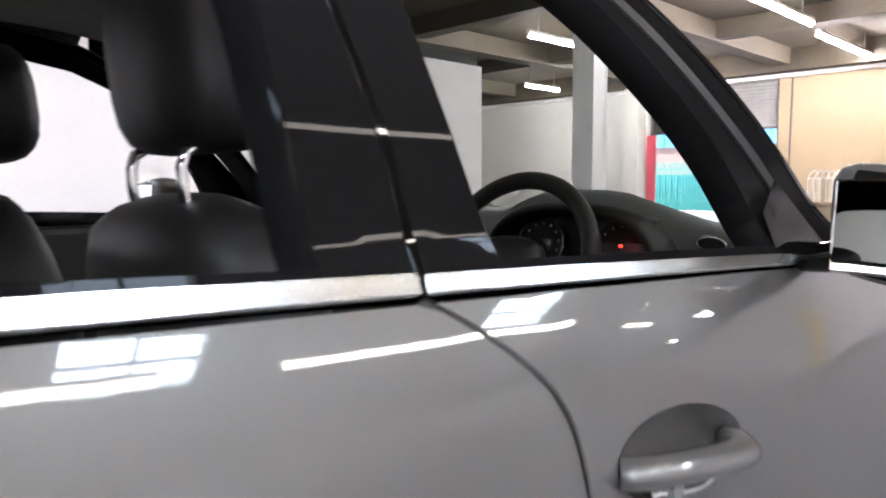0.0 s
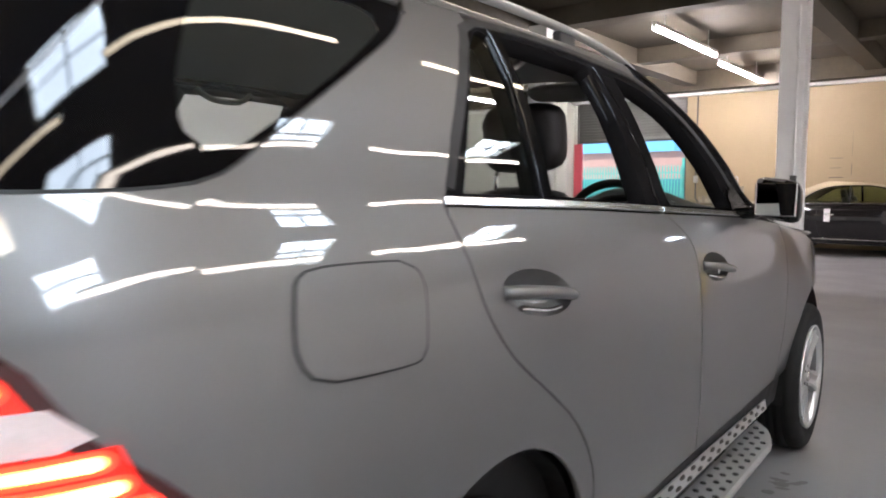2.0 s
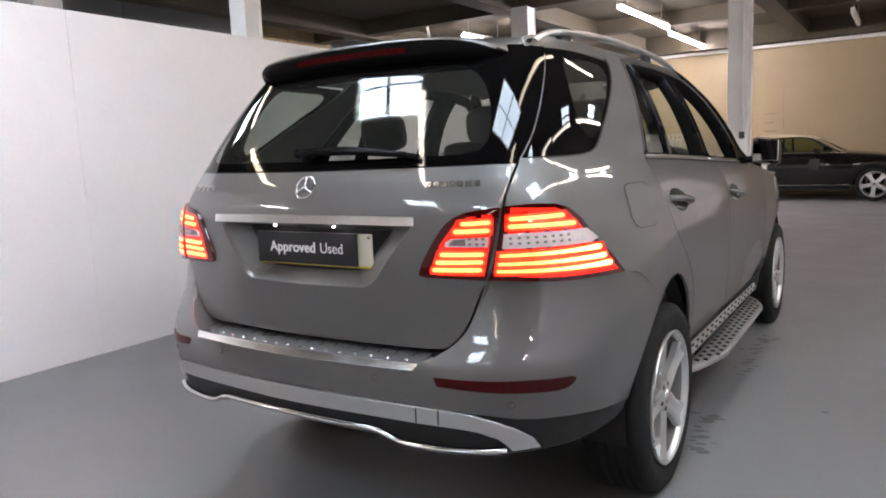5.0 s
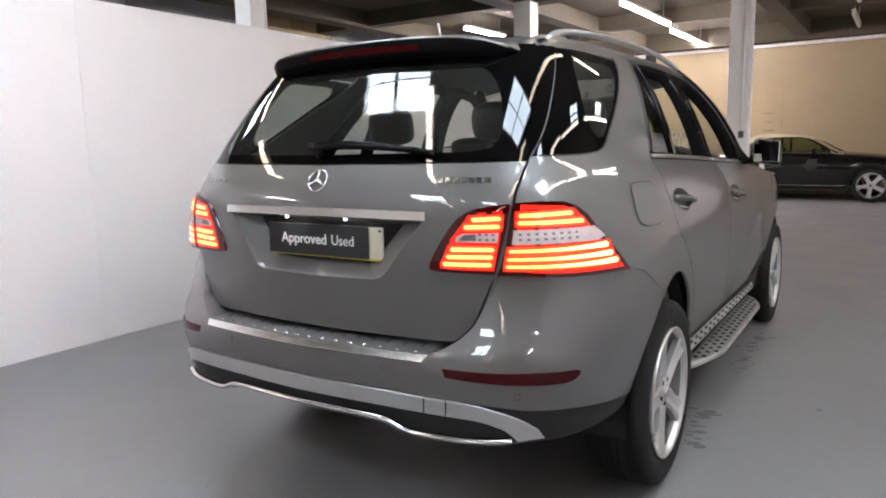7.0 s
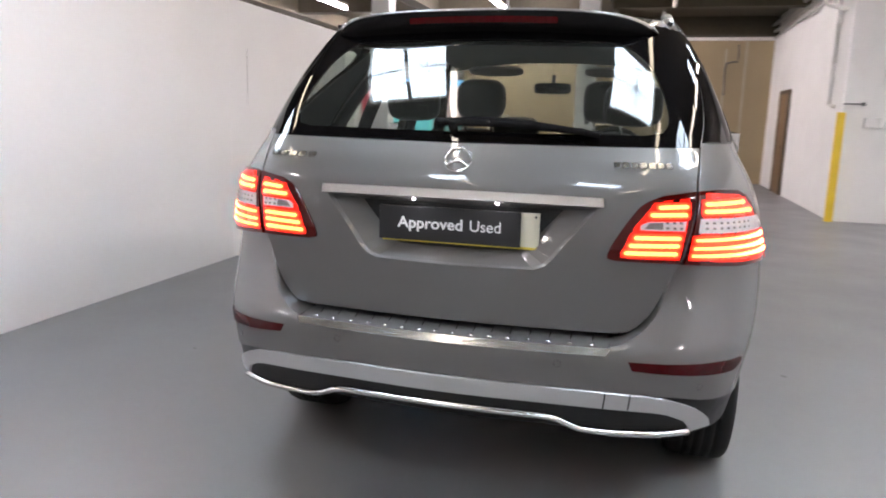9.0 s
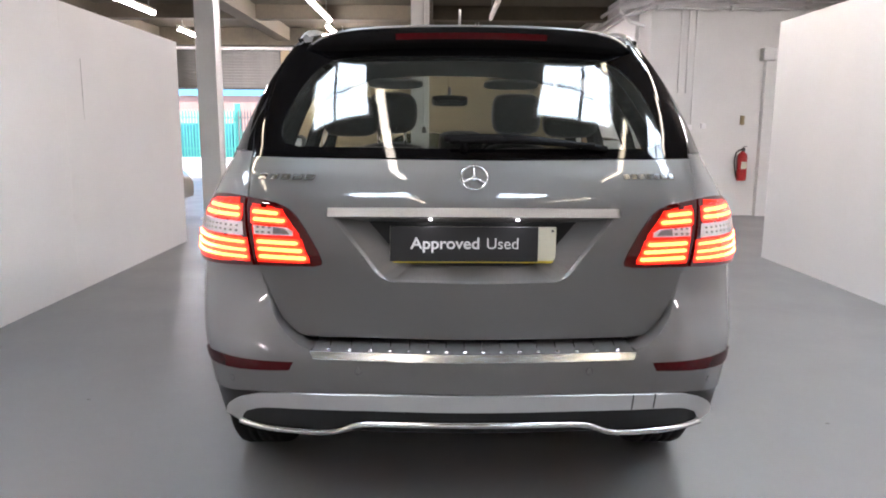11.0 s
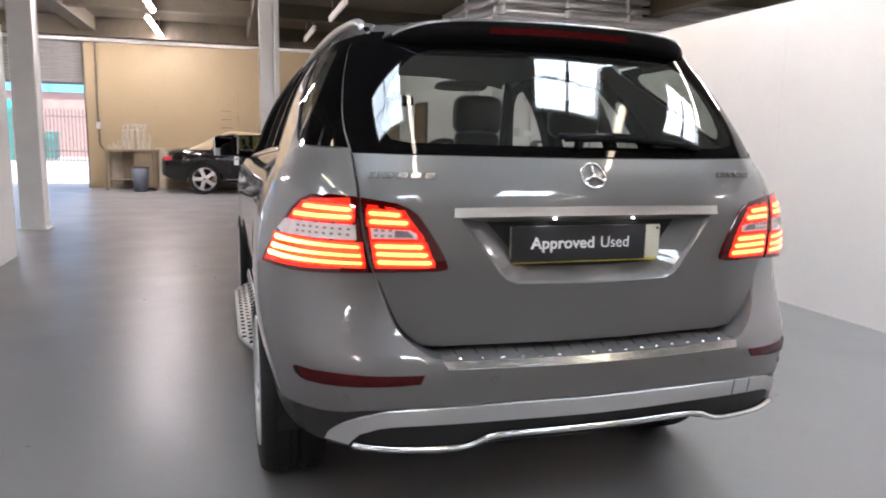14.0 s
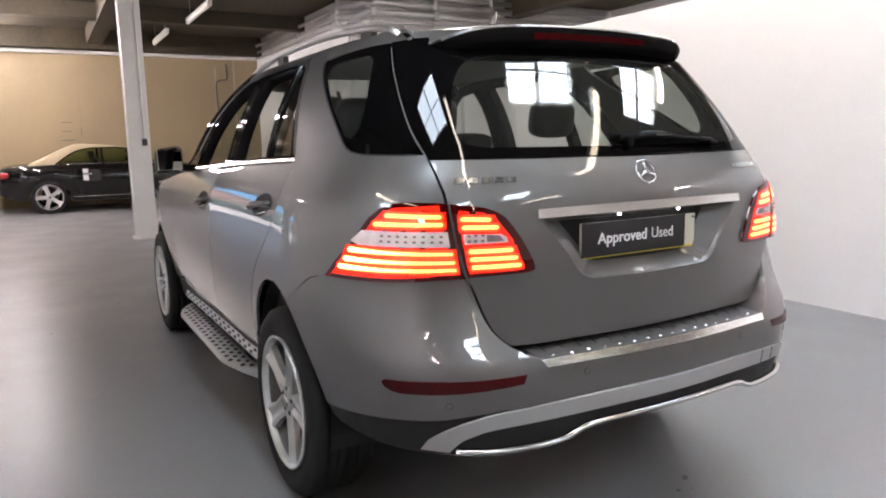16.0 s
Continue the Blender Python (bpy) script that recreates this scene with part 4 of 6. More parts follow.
for mir in (False, True):
    inner_ring = rounded([(36.5, 0.934), (32, 0.936), (27.6, 0.937)]) + rounded([(26.5, 0.942), (26.4, 0.952), (26.9, 0.977), (28.9, 1.043), (31.2, 1.098), (32.6, 1.116), (34.4, 1.129), (39.4, 1.142)])
    outer_ring = [(37.2, 0.933)] + rounded(light_low[1:] + []) + light_top[::-1][1:]
    inner_lamp = panel("tail_lamp", inner_ring, red_lens, tailgate, mirror=mir, out=0.010, edge=0.012, grid=0.03)
    outer_lamp = panel("tail_lamp", outer_ring, red_lens, estate, mirror=mir, out=0.010, edge=0.012, grid=0.03)
    for bars, lamp, e in ((bars_in, inner_lamp, 0.55), (bars_out, outer_lamp, 0.5)):
        for group in (bars[:2], bars[2:]):
            ring = [(b[0] - e, b[1] + o) for b, o in zip(group, (0.014, 0.0, 0.0))] + [(group[-1][0] - e, group[-1][1] - 0.014), (group[-1][2] + e * 0.6, group[-1][3] - 0.014)] + [(b[2] + e, b[3] + o) for b, o in list(zip(group, (0.014, 0.0, 0.0)))[::-1]]
            panel("lit_lens", ring, red_glass, lamp, mirror=mir, out=0.0112, edge=0.001, grid=0.03)
    glow_ring = inset(outer_ring, 0.012)
    glow_ring[0] = (38.4, 0.946)
    panel("lens_body", glow_ring, red_body, outer_lamp, mirror=mir, out=0.0106, edge=0.001, grid=0.03)
    panel("lens_body", [(29.2, 0.946), (36.4, 0.946), (38.2, 1.124), (34.6, 1.116), (32.4, 1.092), (30.0, 1.036)], red_glass, inner_lamp, mirror=mir, out=0.0106, edge=0.001, grid=0.03)
    for bars, lamp in ((bars_in, inner_lamp), (bars_out, outer_lamp)):
        for u0, z0, u1, z1 in bars:
            panel("light_guide", capsule(u0 - 0.35, z0, u1 + 0.35, z1, 0.0122), red_halo, lamp, mirror=mir, out=0.0120, edge=0.001, grid=0.03)
            if lamp is outer_lamp and z0 < 1.05:
                um, zm = u0 + (u1 - u0) * 0.35, z0 + (z1 - z0) * 0.35
                panel("light_bar", wedge(u0, z0, u1, z1, 0.0036, 0.0074), red_glow, lamp, mirror=mir, out=0.0134, edge=0.002, grid=0.03)
                panel("bright_end", wedge(um, zm, u1 - 0.15, z1, 0.0004, 0.0070), red_hot, lamp, mirror=mir, out=0.0150, edge=0.002, grid=0.03)
            else:
                panel("light_bar", capsule(u0, z0, u1, z1, 0.0054), red_glow, lamp, mirror=mir, out=0.0136, edge=0.002, grid=0.03)
    for lamp, ring in ((inner_lamp, [(30.9, 1.030), (37.0, 1.030), (37.3, 1.058), (32.0, 1.054), (31.0, 1.044)]), (outer_lamp, [(39.0, 1.024), (52.0, 1.024), (53.4, 1.034), (51.6, 1.066), (39.4, 1.066)])):
        panel("clear_strip", ring, clear_lens, lamp, mirror=mir, out=0.0125, edge=0.002, grid=0.03)
    for lamp, us in ((inner_lamp, (34.6, 35.6, 36.5)), (outer_lamp, tuple(40.2 + 1.15 * k for k in range(8)))):
        for u in us:
            for z in (1.038, 1.053):
                panel("led", [(u - 0.22, z - 0.003), (u + 0.22, z - 0.003), (u + 0.22, z + 0.003), (u - 0.22, z + 0.003)], led_grey, lamp, mirror=mir, out=0.0142, edge=0.001, grid=0.02)
    panel("reversing_lamp", [(31.4, 1.034), (34.0, 1.034), (34.0, 1.054), (32.2, 1.051)], led_grey, inner_lamp, mirror=mir, out=0.014, edge=0.001, grid=0.02)

# rear bumper
low = [(0, 0.568), (20, 0.566), (34, 0.556), (39, 0.545), (42.8, 0.530), (50, 0.507), (58, 0.474), (65.8, 0.446)]
arch_b = [SY(HUB_R + 0.02 + ARCH * math.cos(radians(a)), HUB_Z + ARCH * 0.98 * math.sin(radians(a)), "bumper") for a in (171, 163, 155, 147, 139, 131, 124, 117)]
step = [(0, 0.690), (27.6, 0.690), (28.4, 0.694)] + rounded([(30.0, 0.704), (32.0, 0.730), (34.0, 0.775), (35.4, 0.85), (36.6, 0.926)])
half = low + arch_b + rounded([SY(0.84, 0.80, "bumper"), SY(0.76, 0.835, "bumper"), SY(0.66, 0.888, "bumper"), (58.8, 0.910)])[1:] + [(54.4, 0.914), (47.5, 0.917), (41.8, 0.924)] + step[::-1]
ring = half + [(-u, z) for u, z in half[::-1][1:-1]]
bumper = panel("rear_bumper", ring, paint, estate, "bumper", edge=0.02)
# its inner flanks beside the tailgate
for s in (-1, 1):
    bm = bmesh.new()
    run = [(28.2, 0.694)] + rounded([(30.0, 0.704), (32.0, 0.730), (34.0, 0.775), (35.4, 0.85), (36.6, 0.926)])
    rows = [[bm.verts.new((s * p.x, p.y, p.z)) for p in (spot(u, z, -0.002, "bumper"), spot(u - 0.3, z - 0.002, 0.0, "bumper") * 0.5 + spot(u - 0.3, z - 0.002, 0.0) * 0.5, spot(u - 0.6, z - 0.004, -0.03))] for u, z in run]
    for a, b in zip(rows, rows[1:]):
        for i in range(2):
            bm.faces.new((a[i], b[i], b[i + 1], a[i + 1]))
    bmesh.ops.recalc_face_normals(bm, faces=bm.faces[:])
    part("bumper_flank", bm, paint, bumper, smooth=True)
# the loading sill on top of it
bm = bmesh.new()
rows = []
for k in range(-30, 31):
    u = k * 28.0 / 30
    rows.append([bm.verts.new(spot(u, 0.690, -0.001, "bumper")), bm.verts.new(spot(u, 0.697, -0.014, "bumper")), bm.verts.new(spot(u, 0.700, -0.05, "rear") + Vector((0, 0.03, 0)))])
for a, b in zip(rows, rows[1:]):
    for i in range(2):
        bm.faces.new((a[i], b[i], b[i + 1], a[i + 1]))
part("bumper_top", bm, material("dark_grey_sill_plastic", (0.06, 0.058, 0.056), 0.35, scale=20, vary=0.1, fine=200), bumper, smooth=True)
for k in range(16):
    u = -25.5 + 51 * k / 15
    a, b = spot(u, 0.700, -0.030, "bumper"), spot(u, 0.702, -0.005, "rear")
    part("sill_rib", tube([a, (a + b) / 2 + Vector((0, 0, 0.0005)), b], 0.0014, 6, None, flat=0.4), gloss_black, bumper)
    p = spot(u, 0.699, -0.018, "bumper")
    dome = revolve([(0.0, 0.004), (0.003, 0.0036), (0.0056, 0.0022), (0.0068, 0.0)], 12, "Z")
    dome.transform(Matrix.Translation(p) @ Matrix.Diagonal((1.2, 0.8, 1, 1)))
    part("sill_stud", dome, chrome, bumper)
panel("sill_trim", [(-27.6, 0.668), (-14, 0.667), (0, 0.667), (14, 0.667), (27.6, 0.668), (28.3, 0.689), (14, 0.689), (0, 0.689), (-14, 0.689), (-28.3, 0.689)], sill_metal, bumper, "bumper", grid=0.012, edge=0.006, lift=lambda u, z: 0.003 + 0.010 * (max(0.0, 0.689 - z) / 0.022) ** 0.9, label="bright chrome loading sill trim")
for u in (28.3, 31.9):
    panel("trim_joint", [(u - 0.11, 0.510), (u + 0.11, 0.510), (u + 0.11, 0.556), (u - 0.11, 0.558)], plastic, bumper, "bumper", out=0.0057, edge=0.001)
for s in (-1, 1):
    mir = s < 0
    panel("reflector", [(30.9, 0.655), (31.6, 0.630), (48.4, 0.6005), (49.8, 0.603), (50.8, 0.613), (51.1, 0.627), (50.6, 0.634), (44, 0.646)], reflector_red, bumper, "bumper", out=0.004, mirror=mir, edge=0.004, label="dark red bumper reflector")
    for u, z in ((20.6, 0.636), (42.1, 0.575)):
        p, n = spot(u, z, 0.0008, "bumper"), Vector(normal(u, z, "bumper"))
        own = bmesh.new()
        bmesh.ops.create_cone(own, cap_ends=True, segments=20, radius1=0.0092, radius2=0.0086, depth=0.003)
        own.transform(Matrix.Translation(p) @ n.to_track_quat("Z", "Y").to_matrix().to_4x4())
        own.transform(Matrix.Diagonal((s, 1, 1, 1)))
        sensor = part("parking_sensor", own, paint, bumper)
        hoop = tube([(0.0100 * math.cos(a), 0.0100 * math.sin(a), 0) for a in np.linspace(0, math.tau, 20, endpoint=False)], 0.0007, 5, None, True)
        hoop.transform(Matrix.Diagonal((s, 1, 1, 1)) @ Matrix.Translation(p) @ n.to_track_quat("Z", "Y").to_matrix().to_4x4())
        part("sensor_ring", hoop, plastic, sensor)
trim_half = rounded([(0, 0.564), (20, 0.562), (34, 0.552), (38.5, 0.534), (42.5, 0.500), (45.5, 0.455), (46.4, 0.425)]) + rounded([(42.4, 0.425), (40.5, 0.468), (37.8, 0.492), (33, 0.505), (20, 0.511), (0, 0.512)])
panel("skid_trim", trim_half + [(-u, z) for u, z in trim_half[::-1][1:-1]], satin, bumper, "bumper", out=0.005, edge=0.012, label="satin silver skid trim")
panel("lower_bumper", [(u, z - 0.004) for u, z in low] + [(65, 0.410), (62.6, 0.398), (57, 0.396), (51, 0.402), (46, 0.410), (36, 0.416), (26, 0.424), (20, 0.448), (0, 0.452), (-20, 0.448), (-26, 0.424), (-36, 0.416), (-46, 0.410), (-51, 0.402), (-57, 0.396), (-62.6, 0.398), (-65, 0.410)] + [(-u, z - 0.004) for u, z in low[::-1]][:-1], plastic, bumper, "bumper", out=-0.004, edge=0.02)
bar = [(-41.5, 0.432), (-36, 0.432), (-29, 0.434), (-25, 0.440), (-22.5, 0.458), (-20, 0.470), (-10, 0.473), (0, 0.474), (10, 0.473), (20, 0.470), (22.5, 0.458), (25, 0.440), (29, 0.434), (36, 0.432), (41.5, 0.432)]
part("chrome_bar", tube(smooth_line([spot(u, z, 0.010, "bumper") for u, z in bar], 0.02), 0.0125, 10, None, flat=0.8), soft_chrome, bumper, "bright chrome bumper bar")


# roof, screen and bonnet as height fields between the side lines
ROOF = [(0.36, 1.690), (0.45, 1.702), (0.8, 1.735), (1.4, 1.765), (2.0, 1.766), (2.3, 1.750), (2.5, 1.718), (2.7, 1.648), (2.9, 1.540), (3.1, 1.410), (3.3, 1.282), (3.48, 1.205), (3.6, 1.172), (3.8, 1.150), (4.2, 1.11), (4.5, 1.05), (4.66, 0.97)]
CANT = [(0.36, 1.645), (0.8, 1.692), (1.2, 1.70), (2.2, 1.70), (2.40, 1.690), (2.50, 1.655), (2.60, 1.605), (2.70, 1.545), (2.80, 1.478), (2.90, 1.395), (3.00, 1.295), (3.08, 1.205), (3.14, 1.160), (3.3, 1.132), (3.5, 1.105), (3.7, 1.085), (4.0, 1.055), (4.3, 1.01), (4.5, 0.96), (4.66, 0.91)]


def roof_sheet(name, y0, y1, mat, parent, drop=0.0, n=28, m=24, power=2.6, inset=0.0, rear=False):
    bm = bmesh.new()
    rows = []
    for i in range(n + 1):
        y = y0 + (y1 - y0) * i / n
        ze, zc = spline(CANT, y), spline(ROOF, y)
        u = at_y(max(y, 0.70), ze)
        xe = shell(u, ze)[0] if y > 0.70 else shell(at_y(0.70, ze), ze)[0] - (0.70 - y) * 0.10
        if rear:
            xe *= 1 - 0.25 * max(0, (0.42 - y) / 0.06) ** 2 * 0.2
        xe -= inset
        rows.append([bm.verts.new((xe * s, y, zc - (zc - ze) * abs(s) ** power - drop)) for s in [math.sin(math.pi / 2 * (k / m * 2 - 1)) for k in range(m + 1)]])
    for a, b in zip(rows, rows[1:]):
        for k in range(m):
            bm.faces.new((a[k], b[k], b[k + 1], a[k + 1]))
    bmesh.ops.recalc_face_normals(bm, faces=bm.faces[:])
    if sum(fc.normal.z for fc in bm.faces) < 0:
        bmesh.ops.reverse_faces(bm, faces=bm.faces[:])
    return part(name, bm, mat, parent, smooth=True)


roof = roof_sheet("roof", 0.64, 2.50, paint, estate)
roof_sheet("windscreen", 2.51, 3.56, glass_clear, estate)
roof_sheet("bonnet", 3.575, 4.66, paint, estate)
roof_sheet("roof_lining", 0.75, 2.48, headliner, estate, drop=0.035, inset=0.03)
# roof spoiler over the rear screen
bm = bmesh.new()
rows = []
for k in range(-26, 27):
    s = math.sin(k / 26 * math.pi / 2)
    x = 0.585 * s
    xe, ze, zc = shell(at_y(0.70, spline(CANT, 0.64)), spline(CANT, 0.64))[0] - 0.006, spline(CANT, 0.64), spline(ROOF, 0.64)
    back = 0.400 + 0.020 * abs(s) ** 2 + 0.15 * abs(s) ** 7
    zt = 1.704 - 0.026 * abs(s) ** 2.2 - 0.050 * abs(s) ** 8
    low_z = 1.640 - 0.022 * abs(s) ** 2.5
    rows.append([bm.verts.new(p) for p in ((xe * s, 0.642, zc - (zc - ze) * abs(s) ** 2.6 - 0.0008), (x * 1.015, back + 0.05, zt + 0.002), (x, back + 0.006, zt - 0.004), (x, back, zt - 0.012), (x, back + 0.012, low_z + 0.012), (x * 0.99, back + 0.022, low_z), (x * 0.985, 0.56, 1.598 - 0.012 * abs(s)))])
for a, b in zip(rows, rows[1:]):
    for i in range(6):
        bm.faces.new((a[i], b[i], b[i + 1], a[i + 1]))
bm.faces.new(rows[0])
bm.faces.new(rows[-1])
bmesh.ops.recalc_face_normals(bm, faces=bm.faces[:])
for fc in bm.faces:
    c = fc.calc_center_median()
    fc.material_index = 1 if fc.normal.z < 0.35 else 0
spoiler = part("roof_spoiler", bm, [paint, pillar_black], tailgate, smooth=True)
bm = bmesh.new()
rows = []
for k in range(-12, 13):
    s = k / 12 * 0.43
    rows.append([bm.verts.new((0.585 * s, 0.400 + 0.020 * s * s + o, z - 0.03 * abs(s) ** 2.2)) for o, z in ((0.0075, 1.654), (0.0035, 1.674))])
for a, b in zip(rows, rows[1:]):
    bm.faces.new((a[0], b[0], b[1], a[1]))
part("high_brake_lamp", bm, reflector_red, spoiler, "dark red high brake lamp")
# aerial
bm = bmesh.new()
tube([(-0.02, 1.03, 1.752), (-0.02, 1.00, 1.772), (-0.02, 0.975, 1.800), (-0.02, 0.962, 1.838)], 0.0055, 8, bm, flat=1.0)
bmesh.ops.create_cone(bm, cap_ends=True, segments=16, radius1=0.040, radius2=0.010, depth=0.045, matrix=Matrix.Translation((-0.02, 1.0, 1.757)))
part("aerial", bm, satin, roof, smooth=True)
# roof rails
for s in (-1, 1):
    line = [(s * 0.605, 0.68, 1.676), (s * 0.603, 0.76, 1.706), (s * 0.598, 0.90, 1.732), (s * 0.592, 1.3, 1.759), (s * 0.586, 1.7, 1.766), (s * 0.586, 2.1, 1.757), (s * 0.590, 2.36, 1.733), (s * 0.600, 2.50, 1.698), (s * 0.606, 2.58, 1.660)]
    rail = part("roof_rail", tube(smooth_line(line, 0.05), 0.017, 10, None, flat=0.75), satin, estate, "satin silver roof rail")
    for y, z in ((1.0, 1.736), (2.05, 1.752)):
        part("rail_foot", box(s * 0.578 - 0.014, s * 0.578 + 0.014, y - 0.05, y + 0.05, 1.70, z, 0.006), plastic, rail)

# door handles with their dished recess
for mir in (False, True):
    s = -1 if mir else 1
    for y, z, door in ((1.278, 1.082, "rear"), (2.385, 1.032, "front")):
        ring = dish_ring(y, z)
        grip = [(y - 0.120, -0.004, z + 0.014), (y - 0.098, 0.014, z + 0.010), (y - 0.03, 0.026, z + 0.001), (y + 0.05, 0.026, z - 0.010), (y + 0.095, 0.012, z - 0.016), (y + 0.118, -0.006, z - 0.018)]
        run = [Vector(shell(at_y(a, c), c, "rear", o)) for a, o, c in grip]
        bm = tube(smooth_line(run, 0.012), 0.0205, 12, None, flat=0.66)
        bm.transform(Matrix.Diagonal((s, 1, 1, 1)))
        bmesh.ops.recalc_face_normals(bm, faces=bm.faces[:])
        grip_ob = part("door_handle", bm, paint, estate)
        panel("handle_recess", ring, paint, estate, mirror=mir, edge=0, grid=0.010, label="dished recess behind the handle", lift=lambda u, zz, y=y, z=z: -0.038 * max(0.0, 1 - (((shell(u, zz)[1] - y) / 0.128) ** 2 + ((zz - z + 0.125 * (shell(u, zz)[1] - y)) / 0.046) ** 2)) ** 0.7)
        low_run = [Vector(shell(at_y(a, c), c, "rear", o)) for a, o, c in ((y - 0.07, -0.006, z - 0.020), (y, 0.004, z - 0.034), (y + 0.07, -0.002, z - 0.036))]
        bm = tube(smooth_line(low_run, 0.012), 0.008, 8, None, flat=0.7)
        bm.transform(Matrix.Diagonal((s, 1, 1, 1)))
        part("handle_chrome", bm, chrome, grip_ob)
        if door == "front" and not mir:
            p = Vector(shell(at_y(y - 0.085, z - 0.004), z - 0.004, "rear", 0.026))
            part("key_lock", cylinder(p, p + Vector((0.006, 0, 0)), 0.010, seg=14), chrome, grip_ob)

# door mirrors
for s in (-1, 1):
    bm = bmesh.new()
    bmesh.ops.create_cube(bm, size=1)
    bmesh.ops.subdivide_edges(bm, edges=bm.edges[:], cuts=5, use_grid_fill=True)
    for v in bm.verts:
        c = v.co * 2
        k = (abs(c.x) ** 5 + abs(c.y) ** 4 + abs(c.z) ** 5) ** (-0.2)
        c = c * k
        x = 1.056 + 0.080 * c.x * (1 - 0.22 * (c.y + 1) * (c.x > 0) * 0.5)
        z = 1.240 + 0.073 * c.z * (1 - 0.14 * c.y * (c.y > 0)) - 0.012 * c.x
        y = 2.745 + 0.062 * c.y - 0.05 * c.x * 0.2
        v.co = (s * x, y, z)
    if s < 0:
        bmesh.ops.reverse_faces(bm, faces=bm.faces[:])
    for fc in bm.faces:
        fc.material_index = 1 if fc.calc_center_median().y < 2.695 else 0
    mirror = part("door_mirror", bm, [paint, gloss_black], estate, smooth=True)
    bm = box(-0.068, 0.068, -0.004, 0.004, -0.057, 0.057, 0.003)
    bm.transform(Matrix.Translation((s * 1.056, 2.679, 1.242)) @ Matrix.Rotation(radians(-s * 9), 4, "Z") @ Matrix.Rotation(radians(-5), 4, "X"))
    part("mirror_glass", bm, mirror_glass, mirror)
    part("mirror_arm", tube(smooth_line([(s * 0.87, 2.86, 1.185), (s * 0.95, 2.82, 1.19), (s * 1.02, 2.78, 1.21)], 0.03), 0.032, 10, None, flat=0.7), gloss_black, mirror)
    bm = bmesh.new()
    vs = [bm.verts.new((s * x, y, z)) for x, y, z in ((0.888, 2.79, 1.20), (0.893, 3.01, 1.185), (0.85, 2.88, 1.30), (0.868, 2.79, 1.25))]
    bm.faces.new(vs)
    bmesh.ops.solidify(bm, geom=bm.faces[:], thickness=0.01)
    part("mirror_base", bm, gloss_black, mirror)

# running boards and the studded strips over the sills
stud_me = mesh_of(cylinder((0, 0, -0.003), (0, 0, 0.0045), 0.0120, 0.0100, 10), "stud", True)
stud_me.materials.append(plastic)
dot_me = mesh_of(cylinder((-0.002, 0, 0), (0.003, 0, 0), 0.0068, 0.0060, 12), "dot", True)
dot_me.materials.append(grime)
for s in (-1, 1):
    bm = bmesh.new()
    n = 34
    tops = []
    for k in range(n + 1):
        y = 1.52 + 1.62 * k / n
        t = k / n
        taper = min(1.0, t / 0.20) ** 0.7 if t < 0.5 else min(1.0, (1 - t) / 0.14) ** 0.5
        x1 = 0.920 + 0.105 * taper
        tops.append([bm.verts.new((s * x, y, z)) for x, z in ((0.910, 0.314), (0.914, 0.316), (x1 - 0.008, 0.309), (x1, 0.302), (x1, 0.288), (x1 - 0.015, 0.276), (0.910, 0.272))])
    for a, b in zip(tops, tops[1:]):
        for i in range(6):
            bm.faces.new((a[i], b[i], b[i + 1], a[i + 1]))
    bm.faces.new(tops[0])
    bm.faces.new(tops[-1])
    bmesh.ops.recalc_face_normals(bm, faces=bm.faces[:])
    board = part("running_board", bm, satin, estate, "brushed aluminium running board with black studs", smooth=False)
    for k in range(20):
        for j in range(3):
            y = 1.64 + 0.074 * k + 0.037 * (j % 2)
            x = 0.934 + 0.031 * j
            t = (y - 1.52) / 1.62
            if x > 0.905 + 0.105 * min(1.0, t / 0.20) ** 0.7 or t > 0.95 or x > 0.905 + 0.105 * min(1.0, (1 - t) / 0.14) ** 0.5:
                continue
            o = new("stud", stud_me)
            o.location, o.parent = (s * x, y, 0.3150 - (x - 0.914) * 0.066), board
    for y in (1.9, 2.75):
        part("bracket", box(min(s * 0.80, s * 0.93), max(s * 0.80, s * 0.93), y - 0.04, y + 0.04, 0.270, 0.295, 0.004), plastic, board)
    strip = panel("sill_strip", [SY(1.55, 0.372), SY(2.4, 0.368), SY(3.20, 0.362), SY(3.22, 0.392), SY(2.4, 0.402), SY(1.53, 0.408)], satin, estate, mirror=s < 0, out=0.006, edge=0.008, lift=lambda u, z: 0.55 * max(0.0, 0.41 - z), label="studded aluminium strip along the sill")
    for k in range(16):
        for j in range(2):
            y = 1.60 + 0.100 * k + 0.050 * j
            z = 0.3975 - 0.0165 * j - 0.009 * (k / 16)
            p = spot(at_y(y, z), z, 0.006 + 0.55 * max(0.0, 0.41 - z))
            o = new("stud", dot_me)
            o.matrix_basis = Matrix.Translation((s * p.x, p.y, p.z)) @ Matrix.Rotation(radians(-29 if s > 0 else 209), 4, "Y") @ Matrix.Diagonal((1, 3.4, 1, 1))
            o.parent = strip

